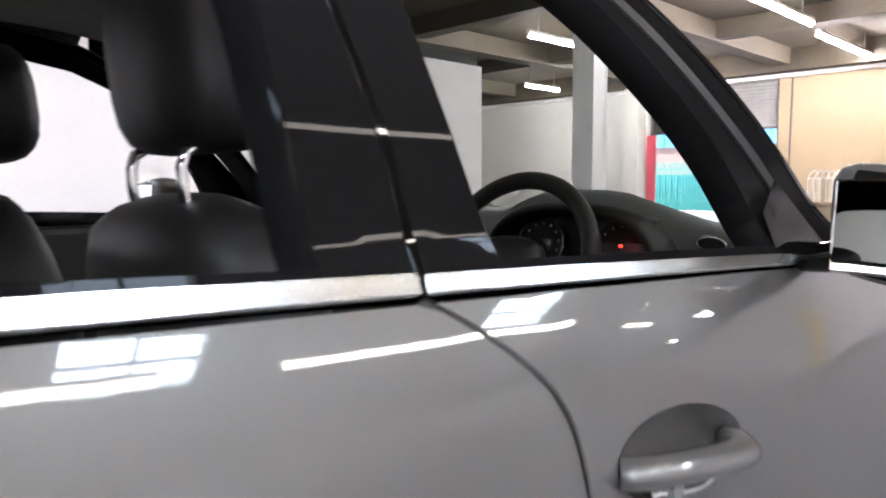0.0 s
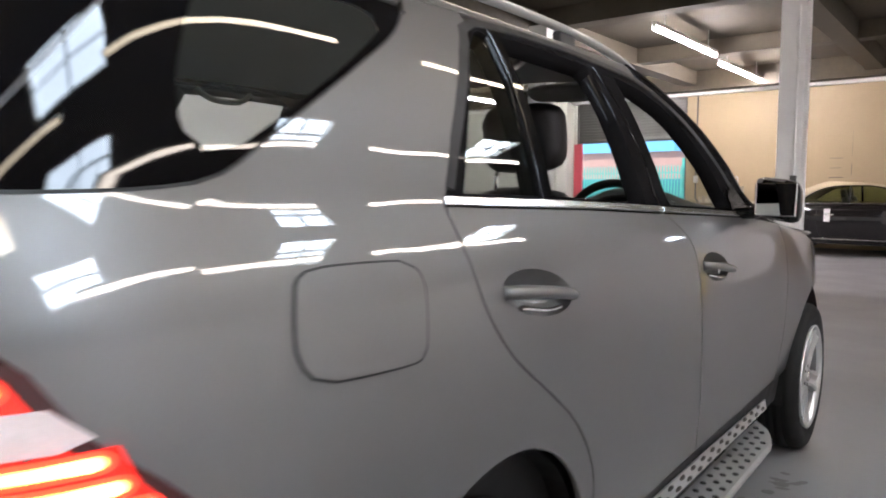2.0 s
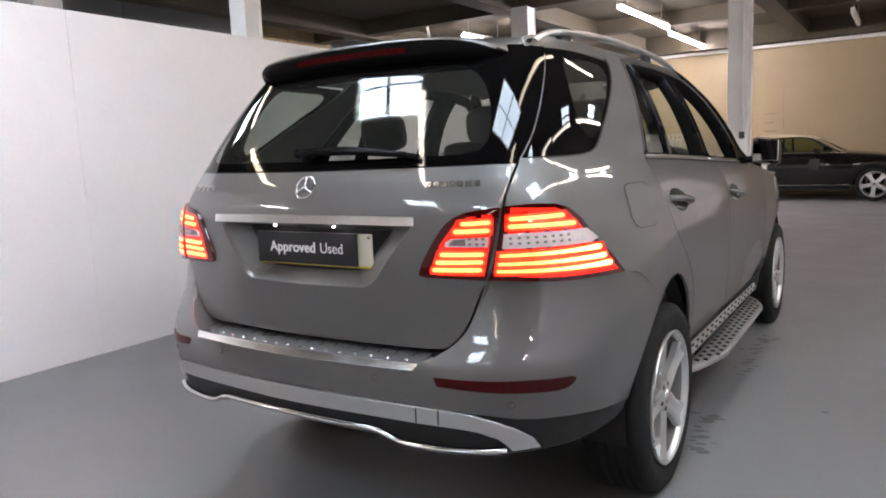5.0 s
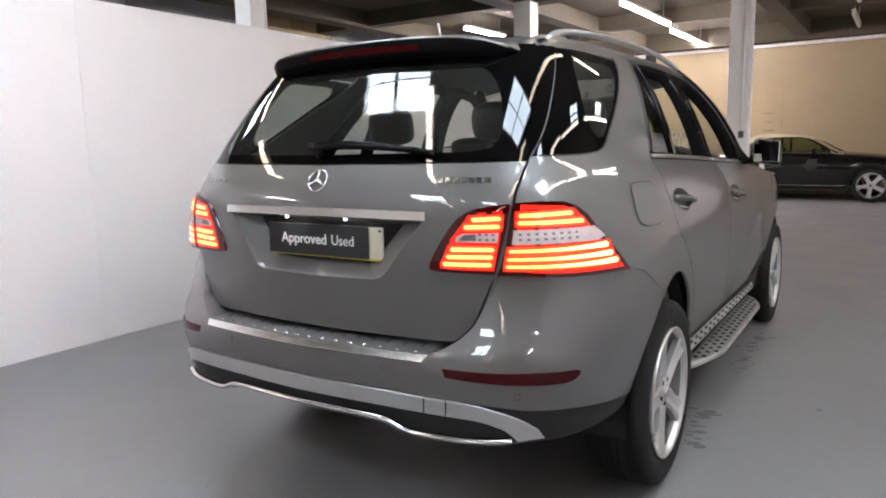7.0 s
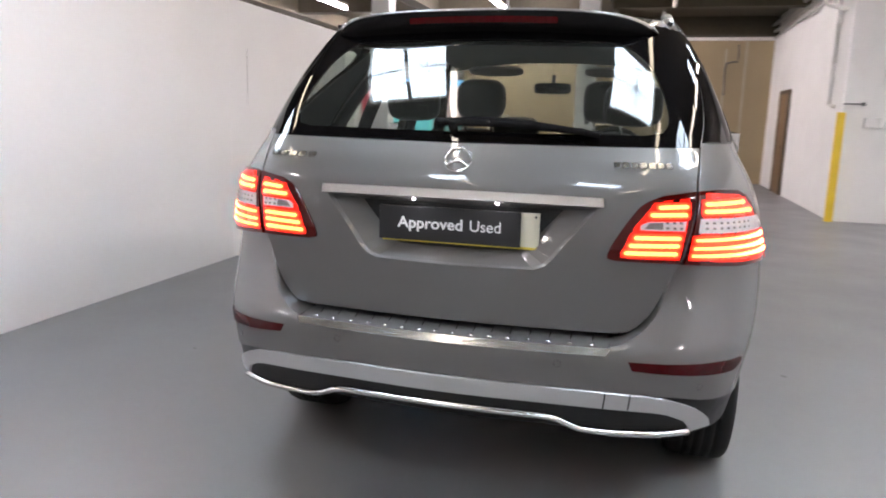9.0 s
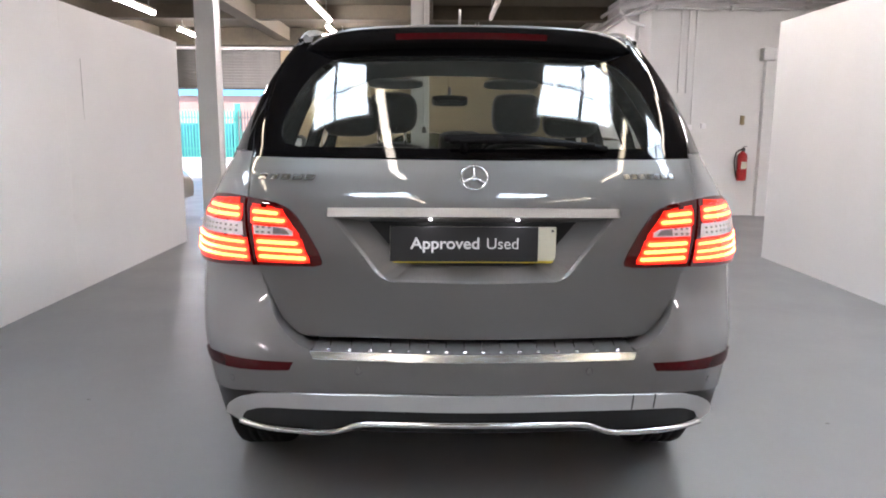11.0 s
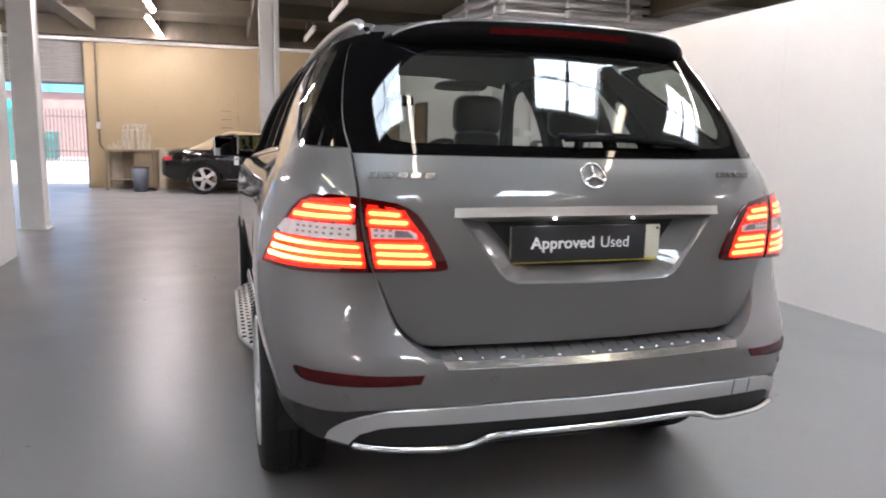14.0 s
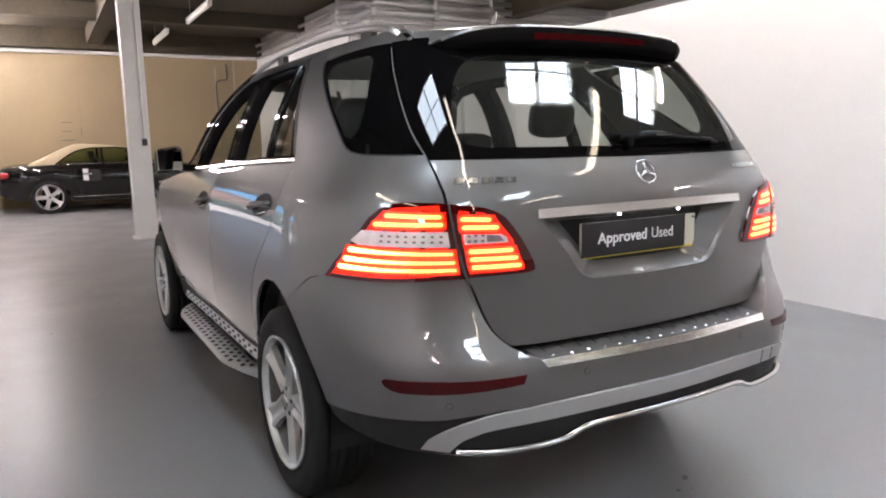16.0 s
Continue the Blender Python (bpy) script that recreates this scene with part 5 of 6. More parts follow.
# wheels
def wheel(x, y, s):
    w = thing("wheel", pose(x, y, WHEEL_Z))
    w.parent = estate
    prof = [(0.270, -0.098), (0.274, -0.112), (0.294, -0.120), (0.340, -0.128), (0.372, -0.118), (0.388, -0.102), (0.3955, -0.080)]
    for k, g in enumerate((-0.055, -0.018, 0.018, 0.055)):
        prof += [(0.396, g - 0.006), (0.388, g - 0.005), (0.388, g + 0.005), (0.396, g + 0.006)]
    prof += [(0.3955, 0.080), (0.388, 0.102), (0.372, 0.116), (0.340, 0.122), (0.294, 0.114), (0.274, 0.108), (0.270, 0.098)]
    part("tyre", revolve(prof, 64), rubber, w)
    part("rim", revolve([(0.274, 0.105), (0.281, 0.120), (0.273, 0.124), (0.264, 0.114), (0.257, 0.098)], 56), alloy, w)
    part("barrel", revolve([(0.257, 0.098), (0.251, 0.075), (0.242, 0.02), (0.236, -0.06), (0.264, -0.10), (0.274, -0.105)], 48), barrel, w)
    part("brake_disc", revolve([(0.06, -0.02), (0.165, -0.02), (0.165, -0.045), (0.06, -0.045)], 40), grime, w)
    bm = bmesh.new()
    for k in range(5):
        own = bmesh.new()
        sect = [(0.045, 0.052, 0.098), (0.095, 0.048, 0.102), (0.170, 0.043, 0.106), (0.235, 0.055, 0.112), (0.267, 0.066, 0.115)]
        rings = []
        for r, hw, face in sect:
            rings.append([own.verts.new((xx, yy, r)) for xx, yy in ((face - 0.030, -hw), (face - 0.006, -hw * 0.92), (face, -hw * 0.60), (face - 0.010, -hw * 0.10), (face - 0.010, hw * 0.10), (face, hw * 0.60), (face - 0.006, hw * 0.92), (face - 0.030, hw))])
        for a, b in zip(rings, rings[1:]):
            for i in range(8):
                own.faces.new((a[i], a[(i + 1) % 8], b[(i + 1) % 8], b[i]))
        own.faces.new(rings[0])
        own.faces.new(rings[-1])
        bmesh.ops.recalc_face_normals(own, faces=own.faces[:])
        own.transform(Matrix.Rotation(radians(72 * k + 90), 4, "X"))
        join(bm, own)
    join(bm, revolve([(0.0, 0.104), (0.034, 0.103), (0.040, 0.098), (0.062, 0.096), (0.072, 0.086), (0.074, 0.05), (0.0, 0.05)], 30))
    part("spokes", bm, alloy, w)
    part("hub_cap", revolve([(0.0, 0.110), (0.026, 0.109), (0.031, 0.104), (0.031, 0.095)], 24), chrome, w)
    for k in range(5):
        a = radians(72 * k + 54)
        c = (0.055 * math.cos(a), 0.055 * math.sin(a))
        part("wheel_bolt", cylinder((0.086, *c), (0.100, *c), 0.010, seg=6), grime, w)
    return w


first = wheel(0.847, HUB_R, 1)
first.scale = (1.0, 0.935, 0.935)
for x, y, rot in ((0.847, HUB_F, 0), (-0.847, HUB_R, 180), (-0.847, HUB_F, 180)):
    w = copy_thing(first, pose(x, y, WHEEL_Z, 17 if y > 2 else 33, 0, rot))
    w.parent, w.scale = estate, first.scale

# dark inner arches, floor pan and inner skin
for s in (-1, 1):
    for hub in (HUB_R, HUB_F):
        bm = bmesh.new()
        rows = []
        for k in range(25):
            a = radians(-18 + 216 * k / 24)
            yy, zz = hub + 0.02 + 0.425 * math.cos(a), HUB_Z + 0.42 * math.sin(a)
            rows.append([bm.verts.new((s * x, yy, max(zz, 0.24))) for x in (0.50, 0.915)])
        for a, b in zip(rows, rows[1:]):
            bm.faces.new((a[0], b[0], b[1], a[1]))
        part("arch_liner", bm, dark_void, estate)
bm = box(-0.60, 0.60, 0.24, 0.80, 0.375, 0.41, 0.01)
box(-0.69, 0.69, 0.80, 4.4, 0.23, 0.41, 0.02, bm=bm)
part("underbody", bm, dark_void, estate)
for mir in (False, True):
    panel("inner_skin", [(0, 0.36), (60, 0.36), SY(0.64, 0.82), SY(1.08, 0.86), SY(1.50, 0.76), SY(1.56, 0.36), SY(3.50, 0.36), SY(3.50, 1.10), SY(1.08, 1.24), (0, 1.25)], dark_void, estate, out=-0.065, mirror=mir, edge=0, grid=0.06)


# ---- inside the estate car ----
def pad(x, y, z, w, d, h, name, mat, parent, lean=0.0, power=4.0, cuts=5, turn=0.0):
    """A cushion: a rounded block of half sizes w, d, h round (x, y, z), leaning back."""
    bm = bmesh.new()
    bmesh.ops.create_cube(bm, size=2)
    bmesh.ops.subdivide_edges(bm, edges=bm.edges[:], cuts=cuts, use_grid_fill=True)
    for v in bm.verts:
        c = v.co
        k = (abs(c.x) ** power + abs(c.y) ** power + abs(c.z) ** power) ** (-1 / power)
        v.co = (c.x * k * w, c.y * k * d * (1 - 0.10 * (c.x * c.x)), c.z * k * h)
    bm.transform(Matrix.Translation((x, y, z)) @ Matrix.Rotation(radians(turn), 4, "Z") @ Matrix.Rotation(radians(lean), 4, "X"))
    return part(name, bm, mat, parent, smooth=True)


for s in (1, -1):
    x = 0.36 * s
    back = 0.03 if s > 0 else -0.06
    seat = pad(x, 2.19 + back, 0.955, 0.25, 0.10, 0.335, "front_seat", leather, estate, lean=14, power=3.6)
    pad(x, 2.52, 0.66, 0.26, 0.28, 0.11, "seat_cushion", leather, seat, lean=6)
    pad(x, 2.155 + back, 1.452, 0.142, 0.088, 0.116, "headrest", leather, seat, lean=6, power=3.2 if s < 0 else 4.2)
    for k in (-1, 1):
        part("headrest_post", tube(smooth_line([(x + 0.075 * k, 2.115 + back, 1.20), (x + 0.075 * k, 2.095 + back, 1.29), (x + 0.075 * k, 2.10 + back, 1.335), (x + 0.075 * k, 2.14 + back, 1.355)], 0.02), 0.0075, 8), chrome, seat)
    rear = pad(s * 0.36, 1.26, 0.98, 0.33, 0.10, 0.30, "rear_seat", leather, estate, lean=16, power=5)
    pad(s * 0.36, 1.60, 0.66, 0.33, 0.28, 0.11, "seat_cushion", leather, rear, lean=4)
    pad(s * 0.50, 1.25, 1.415, 0.125, 0.05, 0.090, "headrest", leather, rear, lean=10, power=4)
    # inner door tops and the trunk sides
    part("door_lining", box(s * 0.80, s * 0.855, 1.12, 2.98, 0.55, 1.185, 0.02) if s > 0 else box(-0.855, -0.80, 1.12, 2.98, 0.55, 1.185, 0.02), leather, estate)
    part("boot_lining", box(min(s * 0.66, s * 0.78), max(s * 0.66, s * 0.78), 0.40, 1.12, 0.60, 1.27, 0.03), leather, estate)
pad(0.0, 1.20, 1.30, 0.10, 0.05, 0.05, "centre_headrest", leather, estate, lean=10)
part("load_cover", box(-0.66, 0.66, 0.33, 1.16, 1.10, 1.13, 0.01), leather, estate)
part("cabin_floor", box(-0.80, 0.80, 0.45, 3.3, 0.37, 0.42), dark_void, estate)
part("centre_console", box(-0.11, 0.11, 1.95, 3.15, 0.42, 0.92, 0.03), leather, estate)
# dashboard
bm = bmesh.new()
rows = []
for k in range(-16, 17):
    x = 0.80 * k / 16
    hood = 0.050 * math.exp(-((x - 0.40) / 0.19) ** 4)
    sink = 0.05 * abs(x / 0.8) ** 5
    rows.append([bm.verts.new((x, y, z - sink)) for y, z in ((3.06, 0.72), (3.03, 1.04), (3.02 - hood * 0.8, 1.205 + hood * 1.25), (3.07 - hood * 0.4, 1.228 + hood * 1.1), (3.20, 1.222 + hood * 0.5), (3.38, 1.175), (3.54, 1.10))])
for a, b in zip(rows, rows[1:]):
    for i in range(6):
        bm.faces.new((a[i], b[i], b[i + 1], a[i + 1]))
bmesh.ops.recalc_face_normals(bm, faces=bm.faces[:])
dash = part("dashboard", bm, dash_grey, estate, "dark grey dashboard", smooth=True)
part("dial_panel", box(0.232, 0.598, 2.992, 3.03, 1.085, 1.228, 0.02), dial_face, dash)
for x in (0.328, 0.522):
    bm = revolve([(0.0, 0.004), (0.052, 0.004), (0.056, -0.006), (0.062, -0.004), (0.064, 0.006), (0.062, 0.012)], 32, "Y")
    bm.transform(Matrix.Translation((x, 2.985, 1.163)) @ Matrix.Rotation(radians(-14), 4, "X"))
    dial = part("dial", bm, dial_face, dash)
    bm = tube([(0.062 * math.cos(a), 0, 0.062 * math.sin(a)) for a in np.linspace(0, math.tau, 32, endpoint=False)], 0.0035, 6, None, True)
    bm.transform(Matrix.Translation((x, 2.980, 1.163)) @ Matrix.Rotation(radians(-14), 4, "X"))
    part("dial_ring", bm, chrome, dial)
    bm = bmesh.new()
    for k in range(11):
        a = radians(220 - 26 * k)
        box(0.046 * math.cos(a) - 0.0012, 0.046 * math.cos(a) + 0.0012, -0.002, 0.0, 0.046 * math.sin(a) - 0.0022, 0.046 * math.sin(a) + 0.0022, bm=bm)
    bm.transform(Matrix.Translation((x, 2.982, 1.163)) @ Matrix.Rotation(radians(-14), 4, "X"))
    part("dial_marks", bm, white_ink, dial)
part("warning_light", cylinder((0.529, 2.972, 1.170), (0.529, 2.978, 1.170), 0.0028, seg=8), red_dot, dash)
# the hood over the dials
bm = bmesh.new()
rows = []
for k in range(33):
    a = math.pi * k / 32
    c, h = math.copysign(abs(math.cos(a)) ** 0.75, math.cos(a)), math.sin(a) ** 0.75
    rows.append([bm.verts.new((0.415 + w * c, y, 1.098 + v * h)) for w, v, y in ((0.192, 0.118, 3.02), (0.198, 0.134, 2.945), (0.206, 0.148, 2.930), (0.216, 0.158, 2.945), (0.222, 0.152, 3.02), (0.230, 0.120, 3.16))])
for a, b in zip(rows, rows[1:]):
    for i in range(5):
        bm.faces.new((a[i], a[i + 1], b[i + 1], b[i]))
bmesh.ops.recalc_face_normals(bm, faces=bm.faces[:])
part("dial_hood", bm, leather, dash, "black hood over the dials", smooth=True)
for x in (0.70, -0.70, 0.13):
    bm = tube([(0.050 * math.cos(a), 0, 0.028 * math.sin(a)) for a in np.linspace(0, math.tau, 28, endpoint=False)], 0.005, 6, None, True)
    bm.transform(Matrix.Translation((x, 2.972, 1.11)))
    part("vent_ring", bm, chrome, dash)
bm = tube([(0.034 * math.cos(a), 0, 0.013 * math.sin(a)) for a in np.linspace(0, math.tau, 28, endpoint=False)], 0.0025, 6, None, True)
bm.transform(Matrix.Translation((0.70, 3.002, 1.182)) @ Matrix.Rotation(radians(-20), 4, "Z"))
grille = part("speaker_grille", bm, chrome, dash)
bm = revolve([(0.0, -0.002), (0.034, 0.0)], 24, "Y")
bm.transform(Matrix.Translation((0.70, 3.004, 1.182)) @ Matrix.Rotation(radians(-20), 4, "Z") @ Matrix.Diagonal((1, 1, 0.4, 1)))
part("mesh", bm, dial_face, grille)
# steering wheel
tilt = Matrix.Translation((0.38, 2.80, 1.130)) @ Matrix.Rotation(radians(-24), 4, "X")
bm = tube([(0.187 * math.cos(a), 0, 0.187 * math.sin(a)) for a in np.linspace(0, math.tau, 48, endpoint=False)], 0.0180, 12, None, True)
bm.transform(tilt)
steer = part("steering_wheel", bm, leather, estate, "black leather steering wheel")
bm = bmesh.new()
for a in (180, 0, 270):
    c = (0.18 * math.cos(radians(a)), 0.012, 0.18 * math.sin(radians(a)))
    tube([(0, 0.02, 0), c], 0.020, 8, bm, flat=0.4)
bm.transform(tilt)
part("wheel_spoke", bm, satin, steer)
b0 = pad(0, 0, 0, 0.085, 0.03, 0.065, "airbag_cover", leather, steer, power=3)
b0.data.transform(tilt)
part("steering_column", cylinder((0.38, 2.82, 1.12), (0.38, 3.1, 1.02), 0.045), leather, estate)
mir_in = pad(-0.02, 2.66, 1.545, 0.118, 0.022, 0.036, "cabin_mirror", gloss_black, estate, power=5)
part("mirror_stem", cylinder((-0.02, 2.67, 1.56), (-0.02, 2.72, 1.63), 0.012), plastic, mir_in)
for s in (1, -1):
    pad(s * 0.36, 2.50, 1.640, 0.17, 0.06, 0.012, "sun_visor", headliner, estate, lean=-22)
    part("grab_handle", tube(smooth_line([(s * 0.60, 1.55, 1.635), (s * 0.585, 1.60, 1.60), (s * 0.585, 1.72, 1.598), (s * 0.60, 1.78, 1.632)], 0.03), 0.010, 8), headliner, estate)

# the car stands slightly askew in its bay
askew = Matrix.Translation((0, 0.1, 0)) @ Matrix.Rotation(radians(0.6), 4, "Z") @ Matrix.Translation((0, -0.1, 0))
for ob in (estate, plate, *lamps):
    ob.matrix_basis = askew @ ob.matrix_basis

# ---- other cars ----
black_paint = material("black_car_paint", (0.006, 0.005, 0.005), 0.3, 0.0, scale=3, vary=0.05, coat=1.0, spec=0.1)
silver_paint = material("silver_car_paint", (0.48, 0.48, 0.48), 0.35, 0.8, scale=3, vary=0.03, coat=1.0)
soft_top = material("cream_fabric_hood", (0.42, 0.34, 0.22), 0.85, scale=6, vary=0.08, fine=160, bump=0.2)
tail_red = material("red_tail_lamp", (0.35, 0.01, 0.015), 0.15, scale=20, vary=0.2, coat=1.0)
pane = glass_material("green_tinted_car_glass", (0.56, 0.62, 0.46))

PLAN = [(0.0, 0.70), (0.12, 0.80), (0.5, 0.87), (1.0, 0.895), (2.4, 0.895), (3.6, 0.88), (4.2, 0.84), (4.5, 0.74), (4.64, 0.55)]
DECK = [(0.0, 0.80), (0.08, 0.92), (0.5, 0.985), (1.0, 1.0), (2.0, 1.005), (2.7, 1.0), (3.05, 0.985), (3.4, 0.955), (3.92, 0.90), (4.4, 0.75), (4.64, 0.58)]
LOW = [(0.0, 0.42), (0.3, 0.30), (0.8, 0.24), (3.9, 0.22), (4.4, 0.24), (4.64, 0.32)]
TOP = [(0.58, 1.0), (0.72, 1.055), (1.05, 1.22), (1.35, 1.355), (1.54, 1.408), (1.9, 1.390), (2.2, 1.362), (2.44, 1.328), (2.72, 1.18), (2.96, 1.03), (3.08, 0.99)]
SIDE = [(1.08, 1.01), (1.20, 1.10), (1.38, 1.22), (1.58, 1.30), (1.78, 1.328), (2.2, 1.334), (2.42, 1.312), (2.68, 1.17), (2.92, 1.02)]


def small_car(m, body, top, label):
    """A low two-door car; local y runs from its tail to its nose."""
    car = thing("parked_car", m, label, "car", "parked cars")
    bm = bmesh.new()
    rows = []
    n = 46
    for i in range(n + 1):
        y = 4.64 * i / n
        w, d, l = spline(PLAN, y), spline(DECK, y), spline(LOW, y)
        cut = l
        for hub in (0.91, 3.66):
            if abs(y - hub) < 0.36:
                cut = max(cut, 0.30 + math.sqrt(0.36 ** 2 - (y - hub) ** 2))
        half = [(w * 0.90, cut), (w * 0.975, max(cut + 0.01, l + 0.5 * (d - l) * 0.5)), (w, max(cut + 0.02, l + 0.62 * (d - l))), (w * 0.975, d - 0.10), (w * 0.93, d - 0.02), (w * 0.80, d + 0.012), (w * 0.4, d + 0.035), (0, d + 0.042)]
        ring = [(x, y, z) for x, z in half] + [(-x, y, z) for x, z in half[::-1][1:]]
        rows.append([bm.verts.new(p) for p in ring])
    for a, b in zip(rows, rows[1:]):
        for k in range(len(a) - 1):
            bm.faces.new((a[k], b[k], b[k + 1], a[k + 1]))
    bm.faces.new(rows[0])
    bm.faces.new(rows[-1])
    bmesh.ops.recalc_face_normals(bm, faces=bm.faces[:])
    part("body", bm, body, car, smooth=True)
    hood, wind, panes = bmesh.new(), bmesh.new(), (bmesh.new(), bmesh.new())
    sects = []
    for i in range(53):
        y = 0.58 + 2.56 * i / 52
        z, d, w = spline(TOP, y), spline(DECK, y), spline(PLAN, y)
        zs = max(min(spline(SIDE, y) if 1.08 < y < 2.92 else d, z - 0.004), d + 0.001)
        t = min(1.0, max(0.0, (zs - d) / 0.33))
        sects.append((y, [(w * 0.925, d - 0.005), (w * (0.925 - 0.17 * t), zs), (w * (0.89 - 0.20 * t), max(zs, z - 0.03 * t)), (w * 0.4, z + 0.012), (0, z + 0.015)]))
    for (y0, a), (y1, b) in zip(sects, sects[1:]):
        for s in (1, -1):
            for k in range(4):
                tgt = (panes[0 if s > 0 else 1] if 1.08 < y0 < 2.90 else hood) if k == 0 else wind if y0 > 2.50 and k > 1 else hood
                tgt.faces.new([tgt.verts.new((s * q[k + o][0], y, q[k + o][1])) for q, y, o in ((a, y0, 0), (b, y1, 0), (b, y1, 1), (a, y0, 1))])
    for tgt, name, mt in ((hood, "soft_top" if top is soft_top else "roof", top), (panes[0], "side_window", pane), (panes[1], "side_window", pane), (wind, "windscreen", pane)):
        bmesh.ops.remove_doubles(tgt, verts=tgt.verts[:], dist=1e-4)
        bmesh.ops.recalc_face_normals(tgt, faces=tgt.faces[:])
        ob = part(name, tgt, mt, car, smooth=True)
        ob.visible_shadow = mt is not pane
    for s in (1, -1):
        edge = [(s * q[1][0], y, q[1][1]) for y, q in sects if 1.06 < y < 2.94]
        part("window_seal", tube(edge, 0.014, 6), gloss_black, car)
        part("windscreen_pillar", tube([(s * q[2][0], y, q[2][1]) for y, q in sects if 2.44 < y < 3.06], 0.022, 6), body, car)
        part("door_pillar", tube([(s * q[0][0] * (1 - f) + s * q[1][0] * f, y, q[0][1] * (1 - f) + q[1][1] * f) for y, q in sects[28:29] for f in (0.0, 0.5, 1.0)], 0.022, 6), gloss_black, car)
        seat = pad(s * 0.36, 1.86, 0.98, 0.24, 0.07, 0.14, "seat_back", leather, car, lean=12)
        pad(s * 0.36, 1.80, 1.18, 0.13, 0.05, 0.09, "headrest", leather, seat, lean=8)
    for s in (1, -1):
        part("tail_lamp", box(s * 0.72 - 0.10, s * 0.72 + 0.10, 0.03, 0.24, 0.74, 0.86, 0.03), tail_red, car)
        part("head_lamp", box(s * 0.66 - 0.12, s * 0.66 + 0.12, 4.26, 4.46, 0.60, 0.71, 0.03), clear_lens, car)
        part("window_trim", tube([(s * spline(PLAN, y) * 0.935, y, spline(DECK, y) + 0.002) for y in np.linspace(1.2, 3.1, 12)], 0.008, 6), chrome, car)
        part("door_handle", box(s * 0.895 - 0.02, s * 0.895 + 0.02, 1.55, 1.72, 0.78, 0.81, 0.008), chrome, car)
        own = pad(s * 0.98, 2.62, 1.045, 0.09, 0.06, 0.055, "door_mirror", body, car)
        part("sill_trim", tube([(s * spline(PLAN, y) * 0.975, y, 0.33) for y in np.linspace(1.35, 3.25, 8)], 0.010, 6), chrome, car)
        part("door_gap", tube([(s * spline(PLAN, 1.42) * (1 + o), 1.42 + e, z) for o, e, z in ((-0.02, 0.02, 0.90), (0.001, 0.0, 0.75), (0.001, 0.02, 0.60), (-0.02, 0.1, 0.34))], 0.004, 4), dark_void, car)
        for y in (0.91, 3.66):
            w = copy_thing(first, pose(s * 0.775, y, 0.335, 11 * (y > 2), 0, 0 if s > 0 else 180))
            w.parent = car
            w.scale = (0.88, 0.86, 0.86)
            for o in w.children:
                o.name = o.name.split(".")[0]
                if o.name.split(".")[0] in ("rim", "spokes", "barrel"):
                    o.scale = (1.04, 1.08, 1.08)
    return car


dark_car = small_car(pose(-2.53, 15.95, F, 0, 0, -90), black_paint, soft_top, "glossy black convertible with a cream fabric hood")
part("sticker", box(0.900, 0.904, 1.56, 1.66, 0.66, 0.90), white_paint, dark_car, "white paper sticker")
small_car(pose(-8.80, 9.05, F, 0, 0, -90), silver_paint, silver_paint, "silver two-door car parked behind the screen")

# ---- things along the walls ----
red_paint = material("red_enamel", (0.45, 0.02, 0.02), 0.3, scale=8, vary=0.08, coat=0.6)
ext = thing("fire_extinguisher", pose(4.98, 9.90, F), "red fire extinguisher hanging on the white wall", "extinguisher")
part("cylinder", revolve([(0.0, 0.60), (0.070, 0.60), (0.080, 0.63), (0.080, 1.00), (0.066, 1.05), (0.025, 1.08), (0.02, 1.10), (0.0, 1.10)], 24, "Z"), red_paint, ext)
part("valve", box(-0.02, 0.02, -0.05, 0.03, 1.09, 1.15, 0.006), dark_metal, ext)
part("lever", tube([(0, 0.03, 1.14), (0, -0.04, 1.17), (0.03, -0.08, 1.17)], 0.007, 6), dark_metal, ext)
part("hose", tube(smooth_line([(-0.02, 0, 1.12), (-0.10, 0, 1.08), (-0.13, 0, 0.92), (-0.10, 0, 0.72), (-0.085, 0, 0.66)], 0.03), 0.011, 8), rubber, ext)
part("label", box(-0.045, 0.045, -0.083, -0.079, 0.80, 0.92), plate_cream, ext)
part("bracket", box(-0.05, 0.05, 0.07, 0.10, 0.70, 0.98, 0.004), dark_metal, ext)
post = thing("corner_post", pose(3.32, 9.91, F), "yellow painted steel corner guard on the floor", "post")
part("guard", box(-0.06, 0.05, -0.05, 0.02, 0.0, 1.64, 0.008), yellow_paint, post)
for x, y, z, w, h, mt, lab in ((3.76, 9.97, 1.45, 0.11, 0.075, steel_grey, "small grey steel socket box on the wall"), (4.02, 9.98, 1.43, 0.09, 0.05, white_paint, "small white plastic box on the wall"),
                               (4.96, 9.98, 1.56, 0.03, 0.075, ply, "small tan notice card on the wall"), (4.31, 9.98, 1.46, 0.04, 0.045, white_paint, "small white plastic switch on the wall")):
    ob = thing("wall_box", pose(x, y, z), lab, "box")
    part("housing", box(-w, w, -0.03, 0.02 + (9.98 - y), -h, h, 0.006), mt, ob)
    part("cover", box(-w * 0.8, w * 0.8, -0.034, -0.028, -h * 0.8, h * 0.8, 0.002), mt, ob)
rod = thing("door_stay", pose(3.38, 9.90, 1.72), "dark steel stay on the white wall", "bracket")
part("stay", tube([(-0.05, 0, 0), (0.20, 0, 0), (0.24, 0.05, 0)], 0.012, 8), dark_metal, rod)
part("knob", cylinder((0.19, 0, 0), (0.235, 0, 0), 0.026), dark_metal, rod)
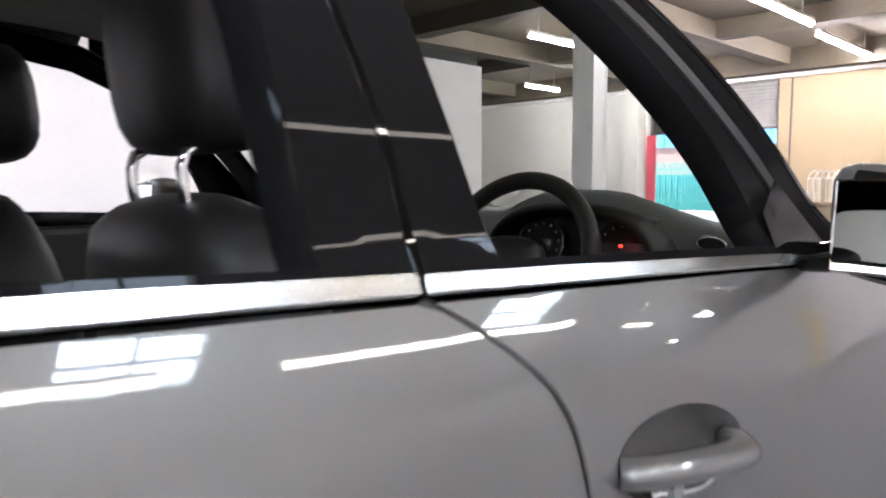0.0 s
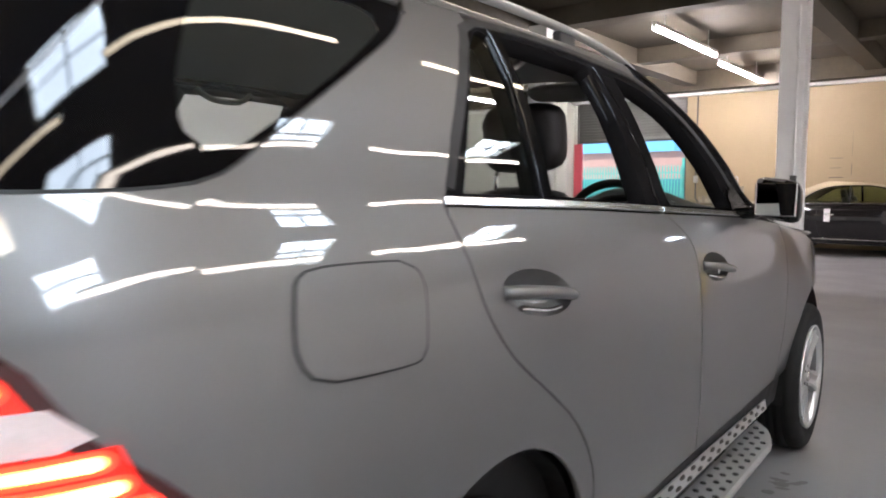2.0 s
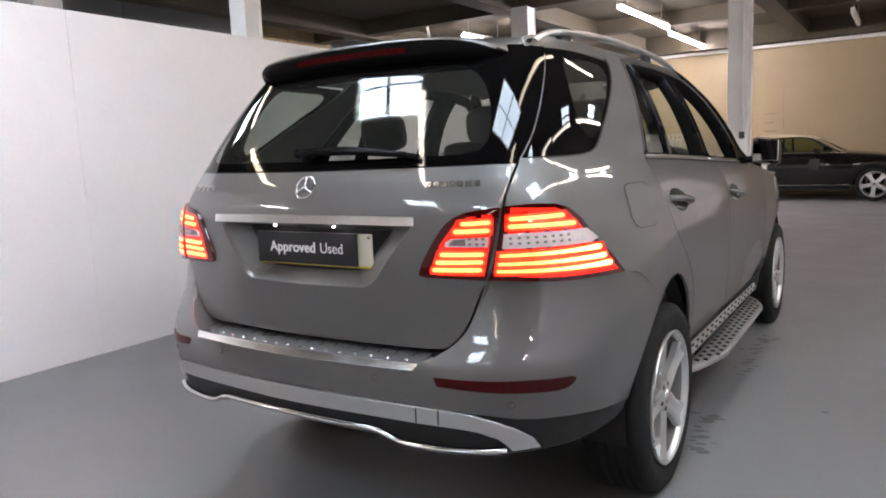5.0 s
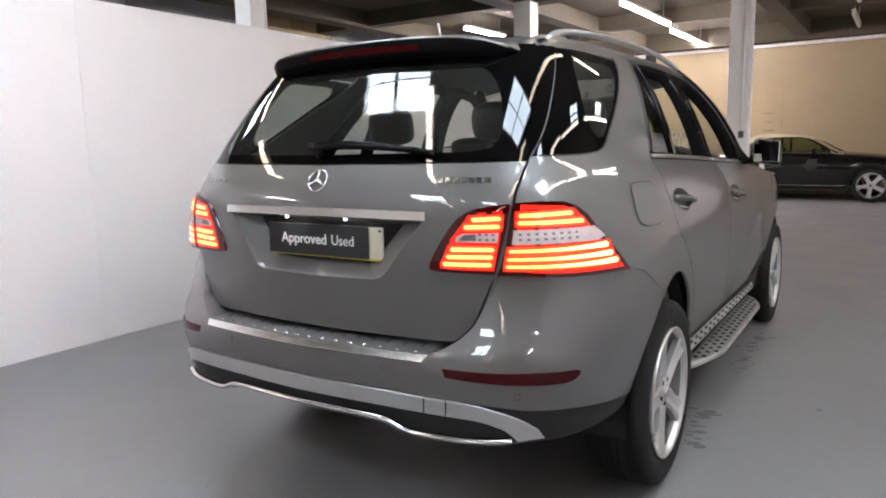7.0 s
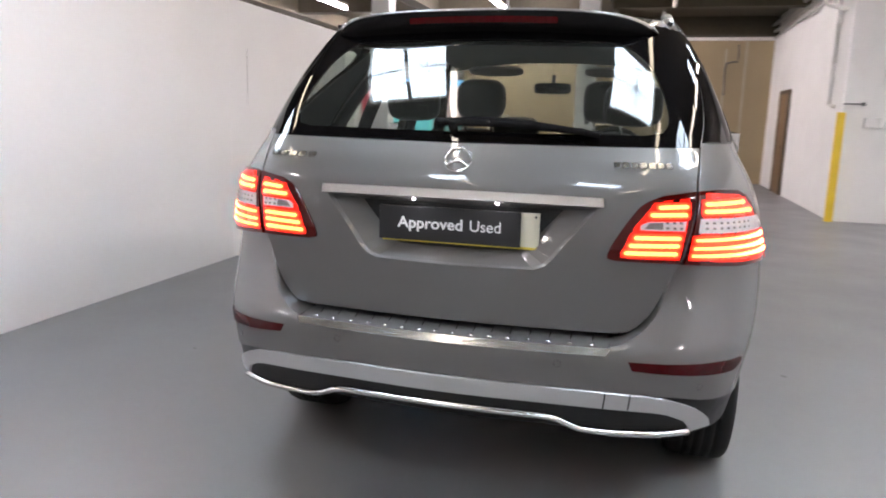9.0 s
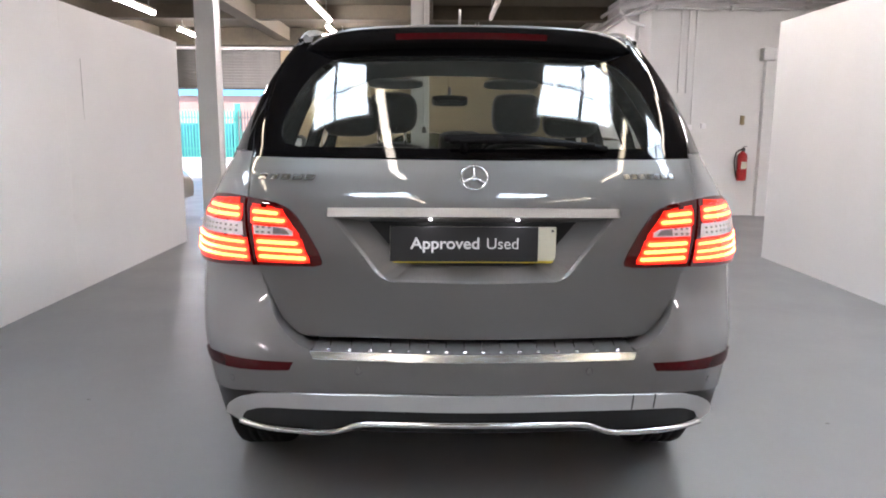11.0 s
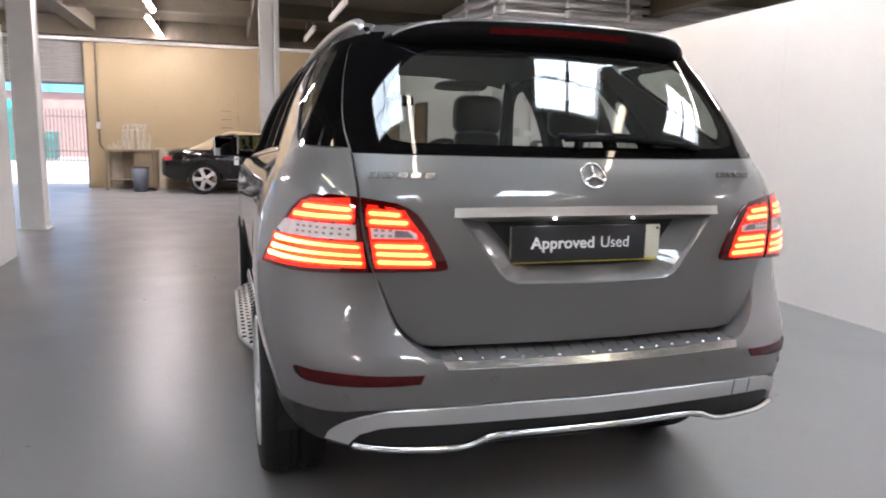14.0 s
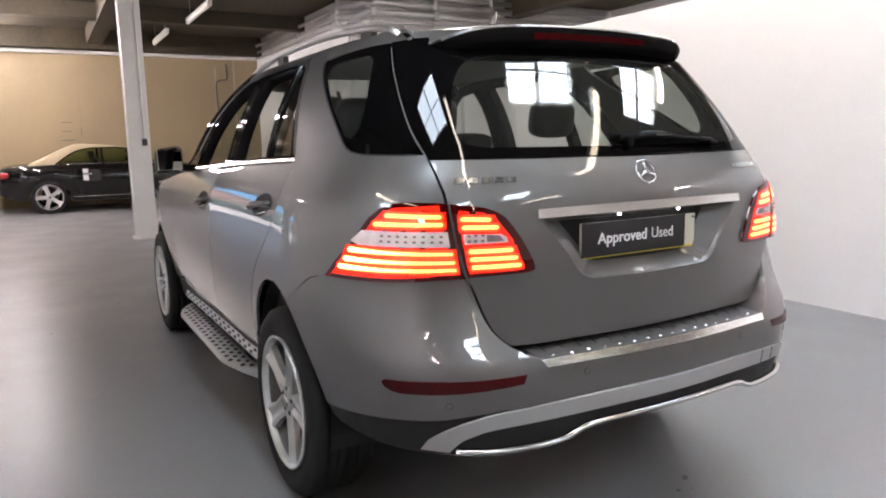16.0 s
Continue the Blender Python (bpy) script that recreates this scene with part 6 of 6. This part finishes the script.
# pilaster and conduits on the wall face
slab("trim_pilaster", 5.26, 5.44, 9.90, 10.0, 0, 2.56, wall_white)
ob = thing("junction_box", pose(5.28, 9.90, 2.63), "grey steel junction box on the wall", "box")
part("housing", box(-0.10, 0.10, -0.08, 0.10, -0.10, 0.10, 0.008), steel_grey, ob)


def pipe(name, pts, r, mat, label, brackets=()):
    ob = thing(name, None, label, "pipe", "pipes")
    part("run", tube(pts, r, 12), mat, ob)
    for p in brackets:
        part("clip", cylinder((p[0], p[1], p[2] - r - 0.012), (p[0], p[1], p[2] + r + 0.012), r * 1.25, seg=10), mat, ob)
    return ob


for z, r, y in ((3.79, 0.05, 9.84), (3.645, 0.055, 9.82), (3.48, 0.06, 9.80), (3.34, 0.025, 9.88)):
    pts = [(2.85, y + 0.2, z - 0.10), (3.05, y, z - 0.10), (3.28, y - 0.02, z), (8.6, y - 0.02, z)]
    pipe("service_pipe", smooth_line(pts[:3], 0.06) + [Vector(pts[3])], r, steel_grey, "dusty grey metal pipe under the ceiling", [(x, y - 0.02, z) for x in (3.4, 4.6, 5.8)])
for z, x, r in ((3.70, 3.23, 0.035), (3.55, 3.26, 0.03), (3.43, 3.29, 0.018)):
    pipe("wall_pipe", [(x, 10.1, z), (x, 16.8, z)], r, steel_grey, "grey metal pipe along the white wall", [(x, y, z) for y in (11.5, 13.5, 15.5)])
pipe("down_pipe", [(2.85, 10.02, 3.8), (2.85, 10.02, 3.30), (3.00, 10.06, 3.15), (3.27, 10.10, 3.10)], 0.03, column_paint, "white painted pipe bending to the wall")
pipe("white_pipe", [(3.28, 10.6, 3.4), (3.28, 10.6, 1.72), (3.28, 10.3, 1.70)], 0.035, column_paint, "white painted pipe on the return wall", [(3.28, 10.6, 2.4), (3.28, 10.6, 3.0)])
for x in (3.85, 3.98, 4.10):
    pipe("conduit", [(x, 9.985, 3.4), (x, 9.985, 2.0 if x < 4.0 else 0.9)], 0.014, wall_white, "thin white painted conduit on the wall")
pipe("conduit", smooth_line([(-4.05, 16.98, 3.4), (-4.05, 16.98, 1.0), (-3.95, 16.98, 0.88), (-3.5, 16.98, 0.86)], 0.1), 0.016, dark_metal, "dark conduit on the cream wall")
pipe("conduit", smooth_line([(2.55, 16.97, 3.30), (2.55, 16.97, 2.9), (2.30, 16.97, 2.85), (2.30, 16.97, 2.1)], 0.1), 0.018, dark_metal, "dark conduit on the cream wall")
ob = thing("switch", pose(-4.05, 16.96, 1.45), "small grey switch on the cream wall", "switch")
part("housing", box(-0.045, 0.045, -0.03, 0.04, -0.08, 0.08, 0.006), steel_grey, ob)
# door in the return wall
door = thing("door", pose(3.35, 14.7, F), "brown stained wooden door shut in the white wall", "door")
part("leaf", box(-0.035, 0.0, -0.45, 0.45, 0.005, 2.10, 0.004), brown_wood, door)
for a in ((-0.05, 0.0, -0.53, -0.45, 0, 2.18), (-0.05, 0.0, 0.45, 0.53, 0, 2.18), (-0.05, 0.0, -0.45, 0.45, 2.10, 2.18)):
    part("door_frame", box(*a, 0.004), timber, door)
part("handle", tube([(-0.035, -0.36, 1.0), (-0.09, -0.36, 1.0), (-0.09, -0.24, 1.0)], 0.010, 8), chrome, door)
# framed panel and painted lines on the far wall
frame_mat = material("beige_wall_trim", (0.42, 0.37, 0.28), 0.6, scale=3, vary=0.1)
for i, a in enumerate(((2.26, 2.30, 1.23, 3.2), (2.72, 2.76, 0.1, 3.4))):
    slab("trim_%d" % (i + 1), a[0], a[1], 16.982, 17.0, a[2], a[3], frame_mat)
marks = [(-1.24, -1.00, 1.865, 1.875), (-1.24, -1.02, 1.66, 1.67), (-1.25, -0.98, 1.455, 1.47), (-0.834, -0.826, 1.51, 1.76), (-0.832, -0.828, 1.90, 2.40)]
for i, a in enumerate(marks):
    slab("trim_mark_%d" % (i + 1), a[0], a[1], 16.996, 17.0, a[2], a[3], dark_metal)
# bench with clutter, boards and a bin by the shutter
bench_wood = material("grubby_tan_wood", (0.24, 0.19, 0.125), 0.65, scale=3, vary=0.3, fine=40, bump=0.2)
bench = thing("work_bench", pose(-3.25, 16.45, F), "cluttered wooden work bench against the cream wall", "bench")
part("top", box(-0.60, 0.55, -0.32, 0.34, 0.90, 0.95, 0.006), bench_wood, bench)
for x in (-0.55, 0.50):
    for y in (-0.27, 0.29):
        part("leg", box(x - 0.03, x + 0.03, y - 0.03, y + 0.03, 0, 0.90, 0.004), bench_wood, bench)
part("panel", box(-0.28, 0.30, 0.25, 0.29, 0.08, 0.90, 0.003), bench_wood, bench)
part("cupboard", box(0.02, 0.46, -0.26, 0.24, 0.06, 0.899, 0.006), bench_wood, bench)
part("cupboard_door", box(0.04, 0.44, -0.278, -0.261, 0.09, 0.87, 0.004), bench_wood, bench)
part("lower_shelf", box(-0.52, 0.01, -0.24, 0.24, 0.22, 0.25, 0.004), bench_wood, bench)
rng = random.Random(4)
clutter = [(-0.45, 0.16, 0.10), (-0.25, 0.22, 0.13), (-0.05, 0.46, 0.20), (0.18, 0.50, 0.18), (0.34, 0.38, 0.12)]
for x, h, w in clutter:
    ob = thing("carton", pose(-3.25 + x, 16.45 + rng.uniform(-0.12, 0.12), F + 0.95, 0, 0, rng.uniform(-25, 25)), "worn brown box on the work bench", "box", "boxes on the bench")
    part("box", box(-w / 2, w / 2, -w / 2, w / 2, 0, h, 0.006), frame_mat, ob)
    part("tape", box(-0.02, 0.02, -w / 2 - 0.001, w / 2 + 0.001, h * 0.4, h + 0.001), ply, ob)
chair = thing("wire_rack", pose(-3.15, 16.40, F + 0.95), "bent grey wire rack on the work bench", "rack")
for k in range(5):
    part("wire", tube(smooth_line([(-0.25 + 0.10 * k, -0.2, 0), (-0.28 + 0.11 * k, -0.18, 0.45), (-0.20 + 0.1 * k, 0.0, 0.60), (-0.22 + 0.1 * k, 0.15, 0.45)], 0.06), 0.008, 6), steel_grey, chair)
part("cross_wire", tube([(-0.28, -0.18, 0.45), (0.20, -0.18, 0.45)], 0.008, 6), steel_grey, chair)
bin_ob = thing("waste_bin", pose(-3.05, 15.85, F), "dark blue-grey plastic bin beside the bench", "bin")
part("tub", revolve([(0.0, 0.0), (0.15, 0.0), (0.19, 0.55), (0.18, 0.55), (0.145, 0.03), (0.0, 0.03)], 24, "Z"), material("blue_grey_plastic", (0.10, 0.12, 0.15), 0.5, scale=6, vary=0.1), bin_ob)
part("rim", tube([(0.19 * math.cos(a), 0.19 * math.sin(a), 0.55) for a in np.linspace(0, math.tau, 28, endpoint=False)], 0.012, 6, None, True), plastic, bin_ob)
for x, h, t in ((-3.75, 1.05, 6), (-3.55, 0.95, 9), (-2.68, 1.0, 7)):
    ob = thing("loose_board", pose(x, 16.72, F, -t, 0, 0), "tan board leaning on the cream wall", "board", "loose boards")
    part("board", box(-0.10, 0.10, -0.012, 0.012, 0, h, 0.002), frame_mat, ob)

# roller shutter half down in the opening
shutter = thing("roller_shutter", pose(-5.75, 17.08, 0), "grey steel roller shutter rolled half up", "shutter")
slat_me = mesh_of(tube([(-1.44, 0, 0), (1.44, 0, 0)], 0.0165, 10, None, flat=2.45), "slat", True)
slat_me.materials.append(shutter_metal)
for k in range(15):
    o = new("slat", slat_me)
    o.location, o.parent = (0, 0, 2.47 + 0.072 * k), shutter
part("bottom_rail", box(-1.44, 1.44, -0.03, 0.03, 2.39, 2.44, 0.006), dark_metal, shutter)
for s in (-1, 1):
    part("guide", box(s * 1.44 - 0.03, s * 1.44 + 0.03, -0.05, 0.05, F, 3.45, 0.004), dark_metal, shutter)
slab("trim_red_jamb", -7.24, -7.02, 16.93, 17.0, 0, 2.38, material("red_jamb_paint", (0.60, 0.08, 0.11), 0.5, scale=4, vary=0.1))

# ---- the yard outside ----
teal = material("teal_fence_paint", (0.06, 0.40, 0.35), 0.5, scale=3, vary=0.1)
grey_fence = material("grey_fence_steel", (0.14, 0.145, 0.145), 0.5, 0.2, scale=3, vary=0.1)
pink = material("pale_pink_brick", (0.46, 0.28, 0.25), 0.8, scale=2.5, vary=0.12, fine=20)
blue = material("blue_cladding", (0.15, 0.50, 0.85), 0.5, scale=2, vary=0.06)
GY = F - 0.02
for name, x0, x1, mt in (("palisade_fence", -24.0, -10.4, teal), ("palisade_fence", -10.25, -1.0, grey_fence)):
    fence = thing(name, pose(0, 34.0, GY), "teal painted palisade fence outside" if mt is teal else "grey steel palisade fence outside", "fence", "fences")
    pale = bmesh.new()
    vs = [(-0.033, 0), (0.033, 0), (0.033, 2.25), (0.0, 2.42), (-0.033, 2.25)]
    front = [pale.verts.new((x, -0.012 + 0.010 * (abs(x) < 0.01), z)) for x, z in vs]
    back = [pale.verts.new((x, 0.012, z)) for x, z in vs]
    pale.faces.new(front)
    pale.faces.new(back[::-1])
    for k in range(5):
        pale.faces.new((front[k], back[k], back[(k + 1) % 5], front[(k + 1) % 5]))
    bmesh.ops.recalc_face_normals(pale, faces=pale.faces[:])
    me = mesh_of(pale, "pale")
    me.materials.append(mt)
    x = x0
    while x < x1:
        o = new("pale", me)
        o.location, o.parent = (x, 0, 0), fence
        x += 0.15
    for z in (0.45, 2.0):
        part("rail", box(x0, x1, 0.013, 0.05, z - 0.03, z + 0.03), mt, fence)
    for x in (x0, x1):
        part("post", box(x - 0.07, x + 0.07, 0.052, 0.16, 0, 2.7, 0.004), teal, fence)
hall = thing("far_building", pose(0, 40.0, GY), "pale pink brick building with blue cladding on top", "building")
part("wall", box(-34, 8, 0, 0.4, 0, 3.35), pink, hall)
part("cladding", box(-34, 8, -0.15, 0.4, 3.35, 6.5), blue, hall)
for k in range(14):
    part("cladding_rib", box(-34 + 3 * k - 0.04, -34 + 3 * k + 0.04, -0.19, -0.15, 3.35, 6.5), blue, hall)
store = thing("storage_container", pose(-13.9, 35.4, GY), "teal steel storage container behind the fence", "container")
container_blue = material("blue_green_container_paint", (0.035, 0.22, 0.30), 0.5, scale=2, vary=0.15)
part("shell", box(-3.2, 3.2, -0.9, 0.9, 0.0, 1.72, 0.03), container_blue, store)
for k in range(20):
    part("rib", box(-3.04 + 0.32 * k - 0.05, -3.04 + 0.32 * k + 0.05, -0.93, -0.902, 0.25, 1.62), container_blue, store)
skip = thing("storage_bin", pose(-9.45, 34.9, GY), "teal storage bin beside the fence", "bin")
part("tub", box(-0.8, 0.8, -0.4, 0.4, 0.1, 1.25, 0.05), teal, skip)
part("lid", box(-0.83, 0.83, -0.43, 0.43, 1.25, 1.32, 0.02), teal, skip)
for x in (-0.6, 0.6):
    part("wheel", cylinder((x - 0.04, 0.3, 0.1), (x + 0.04, 0.3, 0.1), 0.1), rubber, skip)

# oil spots and scuffs on the floor
spots = bmesh.new()
rng = random.Random(9)
for k in range(120):
    if k < 60:
        x, y, r = 0.925 + rng.gauss(0, 0.035), rng.choice((1.48, 1.62, 1.86, 2.75, 2.9, 3.05, 3.3, 3.5)) + rng.gauss(0, 0.06), rng.uniform(0.010, 0.042)
    elif k < 74:
        x, y, r = rng.gauss(0.1, 0.5), rng.uniform(-0.1, 0.4), rng.uniform(0.006, 0.03)
    elif k < 80:
        x, y, r = ((-1.93, 1.48, 0.014), (-1.43, 5.78, 0.04), (-1.23, 5.12, 0.03), (-1.76, 4.30, 0.02), (1.40, 2.20, 0.022), (1.79, 1.22, 0.012))[k - 74]
    else:
        x, y, r = rng.uniform(-2.9, 3.2), rng.uniform(-1.2, 9.0), rng.uniform(0.003, 0.009)
    n, bend, slim = 22, (rng.gauss(0.2, 0.25) if k < 60 else rng.uniform(0, math.tau)), rng.uniform(0.35, 0.9)
    wave = [rng.uniform(0.6, 1.15) for _ in range(7)]
    ring = []
    for i in range(n):
        a = math.tau * i / n
        w = wave[i * 7 // n] * 0.6 + wave[(i * 7 // n + 1) % 7] * 0.4
        px, py = r * w * math.cos(a), slim * r * w * math.sin(a)
        ring.append(spots.verts.new((x + px * math.cos(bend) - py * math.sin(bend), y + px * math.sin(bend) + py * math.cos(bend), F + 0.0006 + 0.00004 * k)))
    spots.faces.new(ring)
tagged(part("floor_spots", spots, material("dark_floor_stain", (0.105, 0.101, 0.097), 0.4, scale=30, vary=0.3)), "small dark oil spots on the grey floor", "stain", kind="stuff")
